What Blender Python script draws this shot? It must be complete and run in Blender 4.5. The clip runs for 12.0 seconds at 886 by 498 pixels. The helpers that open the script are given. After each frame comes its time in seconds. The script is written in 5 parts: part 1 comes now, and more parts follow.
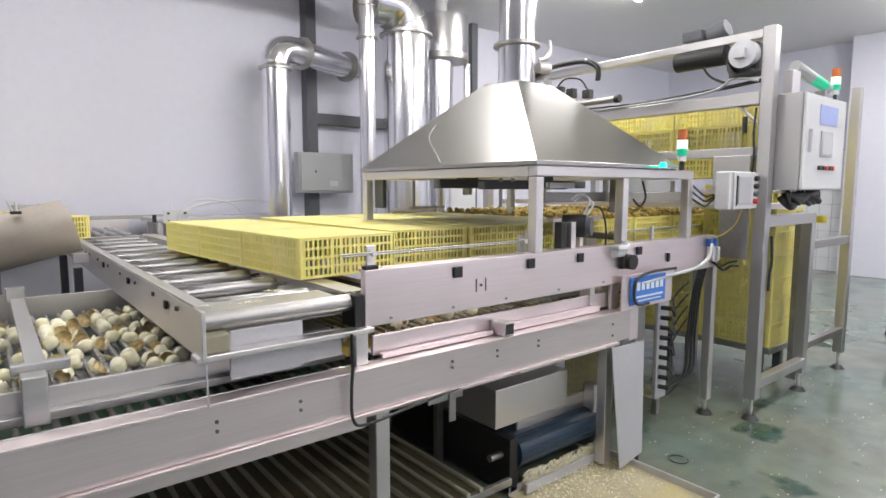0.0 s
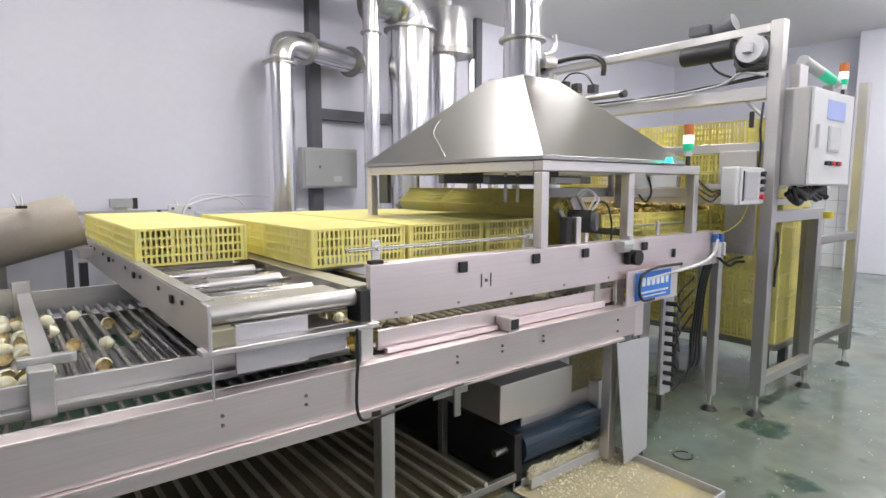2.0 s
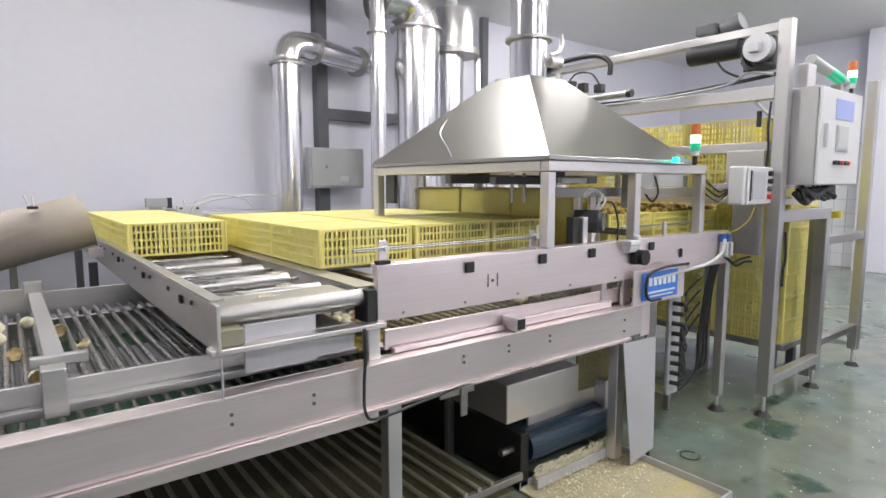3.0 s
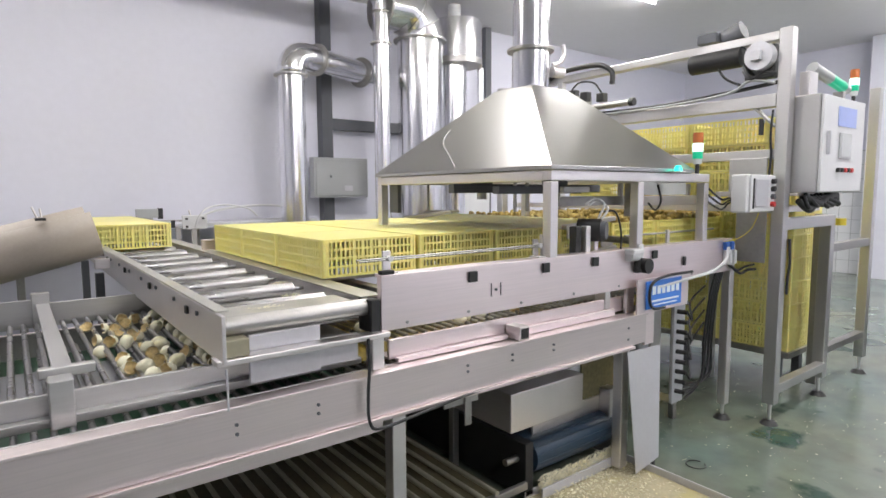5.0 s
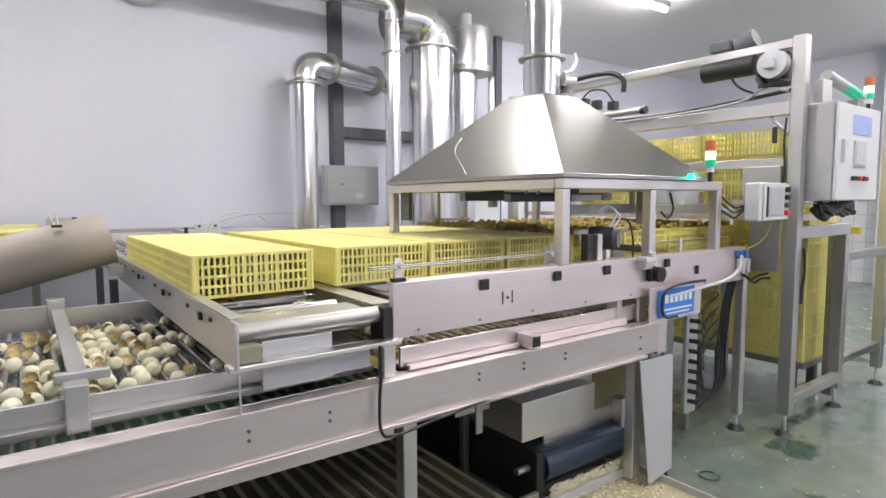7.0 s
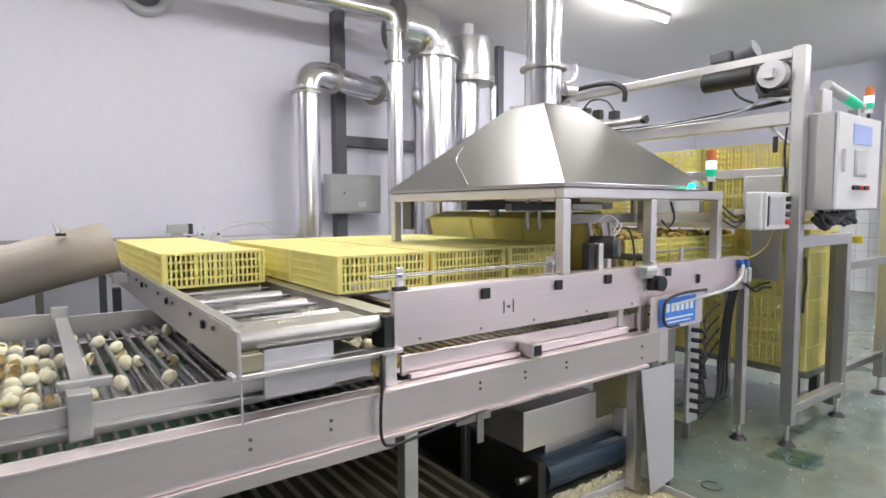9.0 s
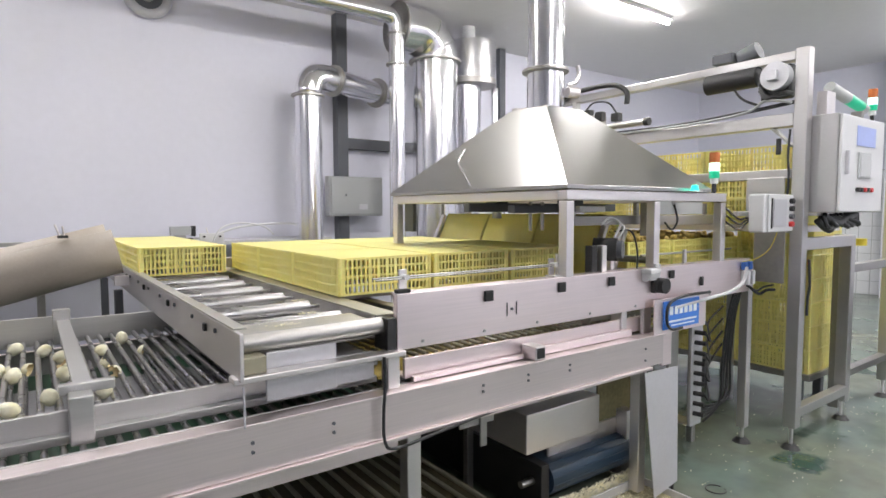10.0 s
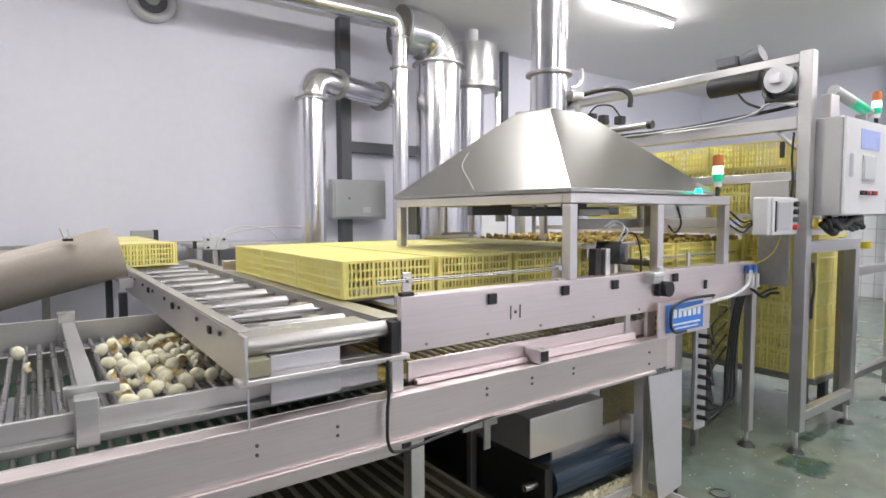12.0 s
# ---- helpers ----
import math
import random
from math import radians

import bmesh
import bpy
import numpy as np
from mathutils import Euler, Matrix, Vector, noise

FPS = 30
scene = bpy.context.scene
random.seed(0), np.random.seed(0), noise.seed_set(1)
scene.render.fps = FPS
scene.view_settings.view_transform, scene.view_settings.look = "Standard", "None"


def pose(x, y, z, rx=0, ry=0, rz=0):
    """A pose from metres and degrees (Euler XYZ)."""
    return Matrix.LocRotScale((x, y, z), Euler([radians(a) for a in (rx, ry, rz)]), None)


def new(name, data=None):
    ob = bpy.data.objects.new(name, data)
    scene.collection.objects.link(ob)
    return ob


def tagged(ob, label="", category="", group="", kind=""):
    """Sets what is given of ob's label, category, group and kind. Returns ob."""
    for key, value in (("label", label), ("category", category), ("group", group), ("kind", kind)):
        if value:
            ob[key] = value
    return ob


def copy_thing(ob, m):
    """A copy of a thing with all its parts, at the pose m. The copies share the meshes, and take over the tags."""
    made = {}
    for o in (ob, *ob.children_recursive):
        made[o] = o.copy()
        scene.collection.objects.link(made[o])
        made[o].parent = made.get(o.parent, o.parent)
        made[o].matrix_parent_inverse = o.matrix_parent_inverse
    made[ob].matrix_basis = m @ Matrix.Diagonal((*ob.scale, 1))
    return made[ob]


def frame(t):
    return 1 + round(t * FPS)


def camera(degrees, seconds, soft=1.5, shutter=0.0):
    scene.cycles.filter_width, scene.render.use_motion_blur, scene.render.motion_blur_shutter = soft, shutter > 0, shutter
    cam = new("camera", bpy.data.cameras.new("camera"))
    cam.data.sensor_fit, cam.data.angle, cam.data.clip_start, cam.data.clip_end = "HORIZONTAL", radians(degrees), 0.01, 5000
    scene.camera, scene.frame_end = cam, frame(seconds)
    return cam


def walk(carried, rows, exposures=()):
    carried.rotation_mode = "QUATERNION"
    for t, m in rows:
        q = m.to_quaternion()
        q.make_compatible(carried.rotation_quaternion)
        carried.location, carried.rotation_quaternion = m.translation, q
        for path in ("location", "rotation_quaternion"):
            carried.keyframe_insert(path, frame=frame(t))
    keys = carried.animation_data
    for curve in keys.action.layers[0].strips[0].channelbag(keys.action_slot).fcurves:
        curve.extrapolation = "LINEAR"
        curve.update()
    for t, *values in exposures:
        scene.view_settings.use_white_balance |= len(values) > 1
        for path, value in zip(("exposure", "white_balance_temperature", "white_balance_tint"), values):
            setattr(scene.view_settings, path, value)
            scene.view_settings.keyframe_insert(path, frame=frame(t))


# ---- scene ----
cam = camera(75.64, 12.0, soft=1.6)
PATH = [
    (0, -0, 0, 1.499, 83.962, -0.004, -38.606),
    (0.5, 0.002, -0.006, 1.499, 83.893, 0.002, -38.47),
    (1, 0.001, 0.001, 1.497, 83.791, 0.008, -38.363),
    (1.5, -0.001, 0.007, 1.498, 83.637, -0.021, -38.302),
    (2, -0.002, 0.009, 1.494, 83.556, -0.067, -38.257),
    (2.5, -0.008, 0.004, 1.497, 83.444, -0.053, -37.984),
    (3, -0.01, 0.003, 1.499, 83.484, 0.015, -37.652),
    (5, -0.014, -0.01, 1.506, 84.315, 0.337, -37.235),
    (5.5, -0.016, -0.005, 1.504, 84.7, 0.392, -36.944),
    (6, -0.018, 0.002, 1.504, 84.959, 0.305, -36.601),
    (6.5, -0.015, -0.003, 1.501, 85.103, 0.279, -36.3),
    (7, -0.021, -0.007, 1.506, 85.1, 0.246, -36.243),
    (9, -0.025, -0.018, 1.51, 85.931, 0.196, -36.023),
    (9.5, -0.025, -0.016, 1.51, 86.074, 0.22, -35.952),
    (10, -0.026, -0.007, 1.508, 86.178, 0.194, -35.907),
    (10.5, -0.029, -0.01, 1.51, 86.193, 0.164, -35.875),
    (11, -0.029, -0.018, 1.51, 86.294, 0.207, -35.664),
    (11.5, -0.027, -0.007, 1.509, 86.391, 0.188, -35.592),
    (12, -0.03, -0.008, 1.509, 86.477, 0.203, -35.61),
]
walk(cam, [(t, pose(x, y, z, rx, ry, rz)) for t, x, y, z, rx, ry, rz in PATH],
     exposures=((0.0, 0.0), (12.0, 0.0)))

# ---- light: fluorescent fittings under a white ceiling ----
ROOM_X0, ROOM_X1, ROOM_Y0, ROOM_Y1, CEIL = -4.0, 12.0, -4.0, 7.0, 4.05
LAMP_W = 47.0
# first is the known fitting; the others are unseen, added to light the room
TUBES = [(6.20, 4.50), (2.75, 3.75), (-1.1, 3.9), (2.75, 0.6), (6.20, 0.6), (9.65, 2.0), (9.65, -0.8), (1.6, -2.8), (6.20, -2.8)]
world = bpy.data.worlds.new("world")
scene.world = world
world.use_nodes = True
world.node_tree.nodes["Background"].inputs[0].default_value = (0.8, 0.85, 1.0, 1)
world.node_tree.nodes["Background"].inputs[1].default_value = 0.05


# ---- materials ----
def nodes_of(name):
    m = bpy.data.materials.new(name)
    m.use_nodes = True
    nt = m.node_tree
    return m, nt, nt.nodes["Principled BSDF"]


def surf(name, color, rough=0.5, metal=0.0, scale=8.0, vary=0.08, bump=0.05, fine=60.0,
         stretch=(1, 1, 1), rough_vary=0.1, coat=0.0, island=0.0, trans=0.0, stain=None, stain_amt=0.0):
    """A surface with variation at two scales, in object space."""
    m, nt, p = nodes_of(name)
    n, l = nt.nodes, nt.links
    tc = n.new("ShaderNodeTexCoord")
    mp = n.new("ShaderNodeMapping")
    mp.inputs["Scale"].default_value = stretch
    l.new(tc.outputs["Object"], mp.inputs["Vector"])
    a = n.new("ShaderNodeTexNoise")
    a.inputs["Scale"].default_value, a.inputs["Detail"].default_value = scale, 4
    b = n.new("ShaderNodeTexNoise")
    b.inputs["Scale"].default_value, b.inputs["Detail"].default_value = fine, 3
    l.new(tc.outputs["Object"], a.inputs["Vector"])
    l.new(mp.outputs[0], b.inputs["Vector"])
    ramp = n.new("ShaderNodeMapRange")
    ramp.inputs["From Min"].default_value, ramp.inputs["From Max"].default_value = 0.3, 0.7
    ramp.inputs["To Min"].default_value, ramp.inputs["To Max"].default_value = 1 - vary, 1 + vary
    mixn = n.new("ShaderNodeMath")
    mixn.operation = "ADD"
    half = n.new("ShaderNodeMath")
    half.operation = "MULTIPLY"
    half.inputs[1].default_value = 0.5
    l.new(a.outputs[0], mixn.inputs[0])
    l.new(b.outputs[0], mixn.inputs[1])
    l.new(mixn.outputs[0], half.inputs[0])
    l.new(half.outputs[0], ramp.inputs["Value"])
    val = ramp.outputs[0]
    if island:
        oi = n.new("ShaderNodeObjectInfo")
        mr = n.new("ShaderNodeMapRange")
        mr.inputs["To Min"].default_value, mr.inputs["To Max"].default_value = 1 - island, 1 + island
        l.new(oi.outputs["Random"], mr.inputs["Value"])
        mu = n.new("ShaderNodeMath")
        mu.operation = "MULTIPLY"
        l.new(val, mu.inputs[0])
        l.new(mr.outputs[0], mu.inputs[1])
        val = mu.outputs[0]
    col = n.new("ShaderNodeMix")
    col.data_type, col.blend_type = "RGBA", "MULTIPLY"
    col.inputs[0].default_value = 1.0
    col.inputs[6].default_value = (*color, 1)
    l.new(val, col.inputs[7])
    out = col.outputs[2]
    if stain:
        s = n.new("ShaderNodeTexNoise")
        s.inputs["Scale"].default_value, s.inputs["Detail"].default_value = scale * 0.6, 6
        l.new(tc.outputs["Object"], s.inputs["Vector"])
        sr = n.new("ShaderNodeMapRange")
        sr.inputs["From Min"].default_value, sr.inputs["From Max"].default_value = 0.52, 0.7
        sr.inputs["To Max"].default_value = stain_amt
        l.new(s.outputs[0], sr.inputs["Value"])
        sm = n.new("ShaderNodeMix")
        sm.data_type = "RGBA"
        l.new(sr.outputs[0], sm.inputs[0])
        l.new(out, sm.inputs[6])
        sm.inputs[7].default_value = (*stain, 1)
        out = sm.outputs[2]
    l.new(out, p.inputs["Base Color"])
    rr = n.new("ShaderNodeMapRange")
    rr.inputs["From Min"].default_value, rr.inputs["From Max"].default_value = 0.3, 0.7
    rr.inputs["To Min"].default_value = max(0.02, rough * (1 - rough_vary))
    rr.inputs["To Max"].default_value = min(1, rough * (1 + rough_vary))
    l.new(half.outputs[0], rr.inputs["Value"])
    l.new(rr.outputs[0], p.inputs["Roughness"])
    p.inputs["Metallic"].default_value = metal
    p.inputs["Coat Weight"].default_value = coat
    if trans:
        p.inputs["Subsurface Weight"].default_value = trans
        p.inputs["Subsurface Radius"].default_value = (0.02, 0.015, 0.006)
        p.inputs["Subsurface Scale"].default_value = 0.5
    if bump:
        bp = n.new("ShaderNodeBump")
        bp.inputs["Strength"].default_value, bp.inputs["Distance"].default_value = bump, 0.004
        l.new(b.outputs[0], bp.inputs["Height"])
        l.new(bp.outputs[0], p.inputs["Normal"])
    return m


def glow(name, color, strength):
    m, nt, p = nodes_of(name)
    p.inputs["Base Color"].default_value = (*color, 1)
    p.inputs["Emission Color"].default_value = (*color, 1)
    p.inputs["Emission Strength"].default_value = strength
    p.inputs["Roughness"].default_value = 0.3
    return m


STEEL = surf("brushed_steel", (0.78, 0.75, 0.75), 0.40, 1.0, 3.0, 0.07, 0.03, 30, (1, 1, 18), 0.2)
STEELX = surf("brushed_steel_long", (0.90, 0.80, 0.81), 0.40, 1.0, 1.3, 0.06, 0.03, 25, (0.15, 6, 6), 0.2)
DUSTY = surf("dusty_steel", (0.52, 0.51, 0.47), 0.45, 0.8, 5, 0.12, 0.08, 70, stain=(0.66, 0.61, 0.38), stain_amt=0.45)
# darker copy of STEELX; the beam's weaker light is put into the colour
BEAMST = surf("shaded_beam_steel", (0.78, 0.70, 0.70), 0.42, 1.0, 0.9, 0.10, 0.04, 25, (0.15, 6, 6), 0.2)
# steel darkened for the shade that lies on the tray walls
STEELT = surf("shaded_tray_steel", (0.58, 0.575, 0.565), 0.40, 1.0, 2.0, 0.08, 0.03, 30, (0.3, 4, 4), 0.2)
FRAMEST = surf("satin_frame_steel", (0.58, 0.57, 0.57), 0.42, 1.0, 3.0, 0.07, 0.03, 30, (1, 1, 12), 0.2)
STEELD = surf("dull_steel", (0.42, 0.41, 0.40), 0.45, 1.0, 4.0, 0.15, 0.05, 40, (1, 1, 1), 0.25)
HOODM = surf("hood_steel", (0.445, 0.44, 0.43), 0.30, 1.0, 0.8, 0.03, 0.004, 40, (1, 1, 8), 0.04)
CHROME = surf("polished_steel", (0.83, 0.83, 0.855), 0.19, 1.0, 2.0, 0.04, 0.03, 5, (1, 1, 0.3), 0.3)
ROLLER = surf("roller_steel", (0.40, 0.395, 0.40), 0.30, 1.0, 4.0, 0.06, 0.02, 60, (0.2, 1, 1), 0.3)
GREYPAINT = surf("grey_paint", (0.40, 0.41, 0.42), 0.45, 0.0, 3, 0.05, 0.02)
PALEGREY = surf("pale_grey_sheet", (0.55, 0.55, 0.58), 0.4, 0.4, 3, 0.06, 0.02)
DARKSTEEL = surf("dark_grey_paint", (0.10, 0.105, 0.12), 0.5, 0.0, 4, 0.1, 0.03)
BLACK = surf("black_rubber", (0.018, 0.018, 0.019), 0.5, 0.0, 20, 0.2, 0.05)
CABLE = surf("black_cable", (0.02, 0.02, 0.022), 0.4, 0.0, 20, 0.1, 0.0)
WHITEPL = surf("white_plastic", (0.64, 0.64, 0.655), 0.35, 0.0, 6, 0.03, 0.01)
YELLOW = surf("yellow_plastic", (0.89, 0.80, 0.27), 0.42, 0.0, 5, 0.07, 0.03, 90, (1, 1, 1), 0.15, island=0.05, trans=0.28,
              stain=(0.86, 0.80, 0.42), stain_amt=0.4)
SHELL = surf("egg_shell", (0.93, 0.89, 0.69), 0.6, 0.0, 20, 0.10, 0.2, 200, island=0.08, stain=(0.84, 0.75, 0.34), stain_amt=0.5)
SHELLIN = surf("egg_shell_inside", (0.80, 0.66, 0.38), 0.6, 0.0, 25, 0.25, 0.1, 120)
BROWNSHELL = surf("hatch_waste", (0.36, 0.26, 0.07), 0.7, 0.0, 30, 0.35, 0.3, 120)
CHUTE = surf("taupe_plastic", (0.38, 0.335, 0.29), 0.45, 0.0, 3, 0.06, 0.03)
RODGREY = surf("worn_rod", (0.46, 0.445, 0.35), 0.35, 0.5, 6, 0.1, 0.03)
BLUE = surf("blue_belt", (0.012, 0.032, 0.060), 0.4, 0.0, 8, 0.15, 0.05)
SIGNBLUE = surf("blue_sign", (0.05, 0.20, 0.66), 0.35, 0.0, 8, 0.04, 0.0)
SIGNWHITE = surf("white_print", (0.75, 0.8, 0.85), 0.4, 0.0, 8, 0.02, 0.0)
FITBLUE = surf("blue_fitting", (0.05, 0.16, 0.55), 0.35, 0.0, 8, 0.04, 0.0)
REDPL = surf("red_plastic", (0.55, 0.03, 0.03), 0.35, 0.0, 8, 0.04, 0.0)
AMBER = surf("amber_lens", (0.55, 0.16, 0.05), 0.25, 0.0, 8, 0.04, 0.0)
BRASS = surf("yellow_knob", (0.75, 0.60, 0.05), 0.4, 0.0, 8, 0.04, 0.0)
GREENGLOW = glow("green_lens_lit", (0.005, 0.30, 0.16), 0.8)
BEACONGLOW = glow("green_beacon_lit", (0.01, 0.85, 0.55), 2.2)
WHITEGLOW = glow("white_lens_lit", (0.60, 1.0, 0.86), 1.5)
TUBEGLOW = glow("fluorescent_tube", (1.0, 0.975, 0.955), 85.0)
WALLM = surf("white_wall_paint", (0.69, 0.69, 0.785), 0.55, 0.0, 0.7, 0.03, 0.02, 12, (1, 1, 1), 0.1)
CEILM = surf("white_ceiling_panel", (0.78, 0.765, 0.775), 0.5, 0.0, 0.6, 0.03, 0.01, 10)
TILEM = surf("white_tile", (0.75, 0.76, 0.78), 0.2, 0.0, 3, 0.03, 0.0, island=0.02)


def floor_material():
    m, nt, p = nodes_of("green_epoxy_floor")
    n, l = nt.nodes, nt.links
    tc = n.new("ShaderNodeTexCoord")
    a = n.new("ShaderNodeTexNoise")
    a.inputs["Scale"].default_value, a.inputs["Detail"].default_value = 0.9, 6
    b = n.new("ShaderNodeTexNoise")
    b.inputs["Scale"].default_value, b.inputs["Detail"].default_value = 4.5, 5
    c = n.new("ShaderNodeTexNoise")
    c.inputs["Scale"].default_value, c.inputs["Detail"].default_value = 2.3, 5
    for t in (a, b, c):
        l.new(tc.outputs["Object"], t.inputs["Vector"])
    r1 = n.new("ShaderNodeValToRGB")
    r1.color_ramp.elements[0].position, r1.color_ramp.elements[0].color = 0.35, (0.135, 0.18, 0.16, 1)
    r1.color_ramp.elements[1].position, r1.color_ramp.elements[1].color = 0.68, (0.18, 0.19, 0.145, 1)
    l.new(a.outputs[0], r1.inputs[0])
    wet = n.new("ShaderNodeMapRange")
    wet.inputs["From Min"].default_value, wet.inputs["From Max"].default_value = 0.60, 0.66
    l.new(c.outputs[0], wet.inputs["Value"])
    mx = n.new("ShaderNodeMix")
    mx.data_type = "RGBA"
    l.new(wet.outputs[0], mx.inputs[0])
    l.new(r1.outputs[0], mx.inputs[6])
    mx.inputs[7].default_value = (0.04, 0.075, 0.06, 1)
    sp = n.new("ShaderNodeMapRange")
    sp.inputs["From Min"].default_value, sp.inputs["From Max"].default_value = 0.35, 0.65
    sp.inputs["To Min"].default_value, sp.inputs["To Max"].default_value = 0.85, 1.12
    l.new(b.outputs[0], sp.inputs["Value"])
    m2 = n.new("ShaderNodeMix")
    m2.data_type, m2.blend_type = "RGBA", "MULTIPLY"
    m2.inputs[0].default_value = 1
    l.new(mx.outputs[2], m2.inputs[6])
    l.new(sp.outputs[0], m2.inputs[7])
    l.new(m2.outputs[2], p.inputs["Base Color"])
    ro = n.new("ShaderNodeMapRange")
    ro.inputs["From Min"].default_value, ro.inputs["From Max"].default_value = 0.35, 0.65
    ro.inputs["To Min"].default_value, ro.inputs["To Max"].default_value = 0.26, 0.10
    l.new(c.outputs[0], ro.inputs["Value"])
    l.new(ro.outputs[0], p.inputs["Roughness"])
    bp = n.new("ShaderNodeBump")
    bp.inputs["Strength"].default_value, bp.inputs["Distance"].default_value = 0.08, 0.01
    l.new(b.outputs[0], bp.inputs["Height"])
    l.new(bp.outputs[0], p.inputs["Normal"])
    return m


FLOORM = floor_material()


# ---- mesh helpers ----
def box(bm, x0, x1, y0, y1, z0, z1, bev=0.0):
    vs = [bm.verts.new((x, y, z)) for x in (x0, x1) for y in (y0, y1) for z in (z0, z1)]
    fs = [bm.faces.new([vs[i] for i in f]) for f in
          ((0, 1, 3, 2), (4, 6, 7, 5), (0, 4, 5, 1), (2, 3, 7, 6), (0, 2, 6, 4), (1, 5, 7, 3))]
    if bev:
        es = {e for f in fs for e in f.edges}
        bmesh.ops.bevel(bm, geom=list(es), offset=bev, segments=2, affect="EDGES", profile=0.5)
    return vs


def cyl(bm, p0, p1, r, seg=20, r2=None, caps=True):
    p0, p1 = Vector(p0), Vector(p1)
    d = p1 - p0
    q = d.to_track_quat("Z", "Y").to_matrix()
    r2 = r if r2 is None else r2
    ring0 = [bm.verts.new(p0 + q @ Vector((r * math.cos(a), r * math.sin(a), 0))) for a in [2 * math.pi * i / seg for i in range(seg)]]
    ring1 = [bm.verts.new(p1 + q @ Vector((r2 * math.cos(a), r2 * math.sin(a), 0))) for a in [2 * math.pi * i / seg for i in range(seg)]]
    for i in range(seg):
        f = bm.faces.new((ring0[i], ring0[(i + 1) % seg], ring1[(i + 1) % seg], ring1[i]))
        f.smooth = True
    if caps:
        for f in (bm.faces.new(ring0[::-1]), bm.faces.new(ring1)):
            for e in f.edges:
                e.smooth = False


def sweep(bm, pts, r, seg=10):
    """A round bar along a line of points."""
    pts = [Vector(p) for p in pts]
    rings = []
    for i, p in enumerate(pts):
        d = (pts[min(i + 1, len(pts) - 1)] - pts[max(i - 1, 0)]).normalized()
        q = d.to_track_quat("Z", "Y").to_matrix()
        rings.append([p + q @ Vector((r * math.cos(a), r * math.sin(a), 0)) for a in [2 * math.pi * k / seg for k in range(seg)]])
    made = [[bm.verts.new(v) for v in rings[0]]]
    for ring in rings[1:]:
        prev = made[-1]
        # start each ring where it meets the one before it best
        k0 = min(range(seg), key=lambda k: sum((ring[(i + k) % seg] - prev[i].co).length for i in range(0, seg, 3)))
        made.append([bm.verts.new(ring[(i + k0) % seg]) for i in range(seg)])
    for a, b in zip(made, made[1:]):
        for i in range(seg):
            f = bm.faces.new((a[i], a[(i + 1) % seg], b[(i + 1) % seg], b[i]))
            f.smooth = True
    for f in (bm.faces.new(made[0][::-1]), bm.faces.new(made[-1])):
        for e in f.edges:
            e.smooth = False


def smooth_line(pts, n=8):
    """A soft line through the points."""
    pts = [Vector(p) for p in pts]
    out = []
    for i in range(len(pts) - 1):
        a, b, c, d = pts[max(i - 1, 0)], pts[i], pts[i + 1], pts[min(i + 2, len(pts) - 1)]
        for k in range(n):
            t = k / n
            out.append(0.5 * ((2 * b) + (c - a) * t + (2 * a - 5 * b + 4 * c - d) * t * t + (3 * b - a - 3 * c + d) * t ** 3))
    return out + [pts[-1]]


def mesh(bm, name, material):
    me = bpy.data.meshes.new(name)
    bmesh.ops.recalc_face_normals(bm, faces=bm.faces)
    bm.to_mesh(me)
    bm.free()
    for mat in (material if isinstance(material, (list, tuple)) else [material]):
        me.materials.append(mat)
    return me


def part(name, bm, material, parent, label=""):
    ob = new(name, mesh(bm, name, material))
    ob.parent = parent
    if label:
        tagged(ob, label)
    return ob


def thing(name, label, category, at=(0, 0, 0), group="", kind=""):
    ob = new(name)
    ob.location = at
    ob.empty_display_size = 0.05
    return tagged(ob, label, category, group, kind)


def single(name, bm, material, label, category, group="", kind="", at=(0, 0, 0)):
    ob = new(name, mesh(bm, name, material))
    ob.location = at
    return tagged(ob, label, category, group, kind)


def bxpart(name, parent, material, dims, bev=0.004, label=""):
    bm = bmesh.new()
    box(bm, *dims, bev=bev)
    return part(name, bm, material, parent, label)


def cypart(name, parent, material, p0, p1, r, seg=20, label="", r2=None):
    bm = bmesh.new()
    cyl(bm, p0, p1, r, seg, r2)
    return part(name, bm, material, parent, label)


def line_part(name, parent, material, pts, r, seg=8, label="", n=8):
    bm = bmesh.new()
    sweep(bm, smooth_line(pts, n), r, seg)
    return part(name, bm, material, parent, label)


def beam_between(bm, p0, p1, w, h):
    """A straight bar of w across and h high from p0 to p1."""
    p0, p1 = Vector(p0), Vector(p1)
    d = (p1 - p0).normalized()
    side = d.cross(Vector((0, 0, 1)))
    side = (side if side.length > 0.01 else Vector((1, 0, 0))).normalized()
    up = side.cross(d)
    vs = [[bm.verts.new(p + side * sx * w / 2 + up * sz * h / 2) for sx, sz in ((-1, -1), (1, -1), (1, 1), (-1, 1))] for p in (p0, p1)]
    for i in range(4):
        bm.faces.new((vs[0][i], vs[0][(i + 1) % 4], vs[1][(i + 1) % 4], vs[1][i]))
    bm.faces.new(vs[0][::-1])
    bm.faces.new(vs[1])


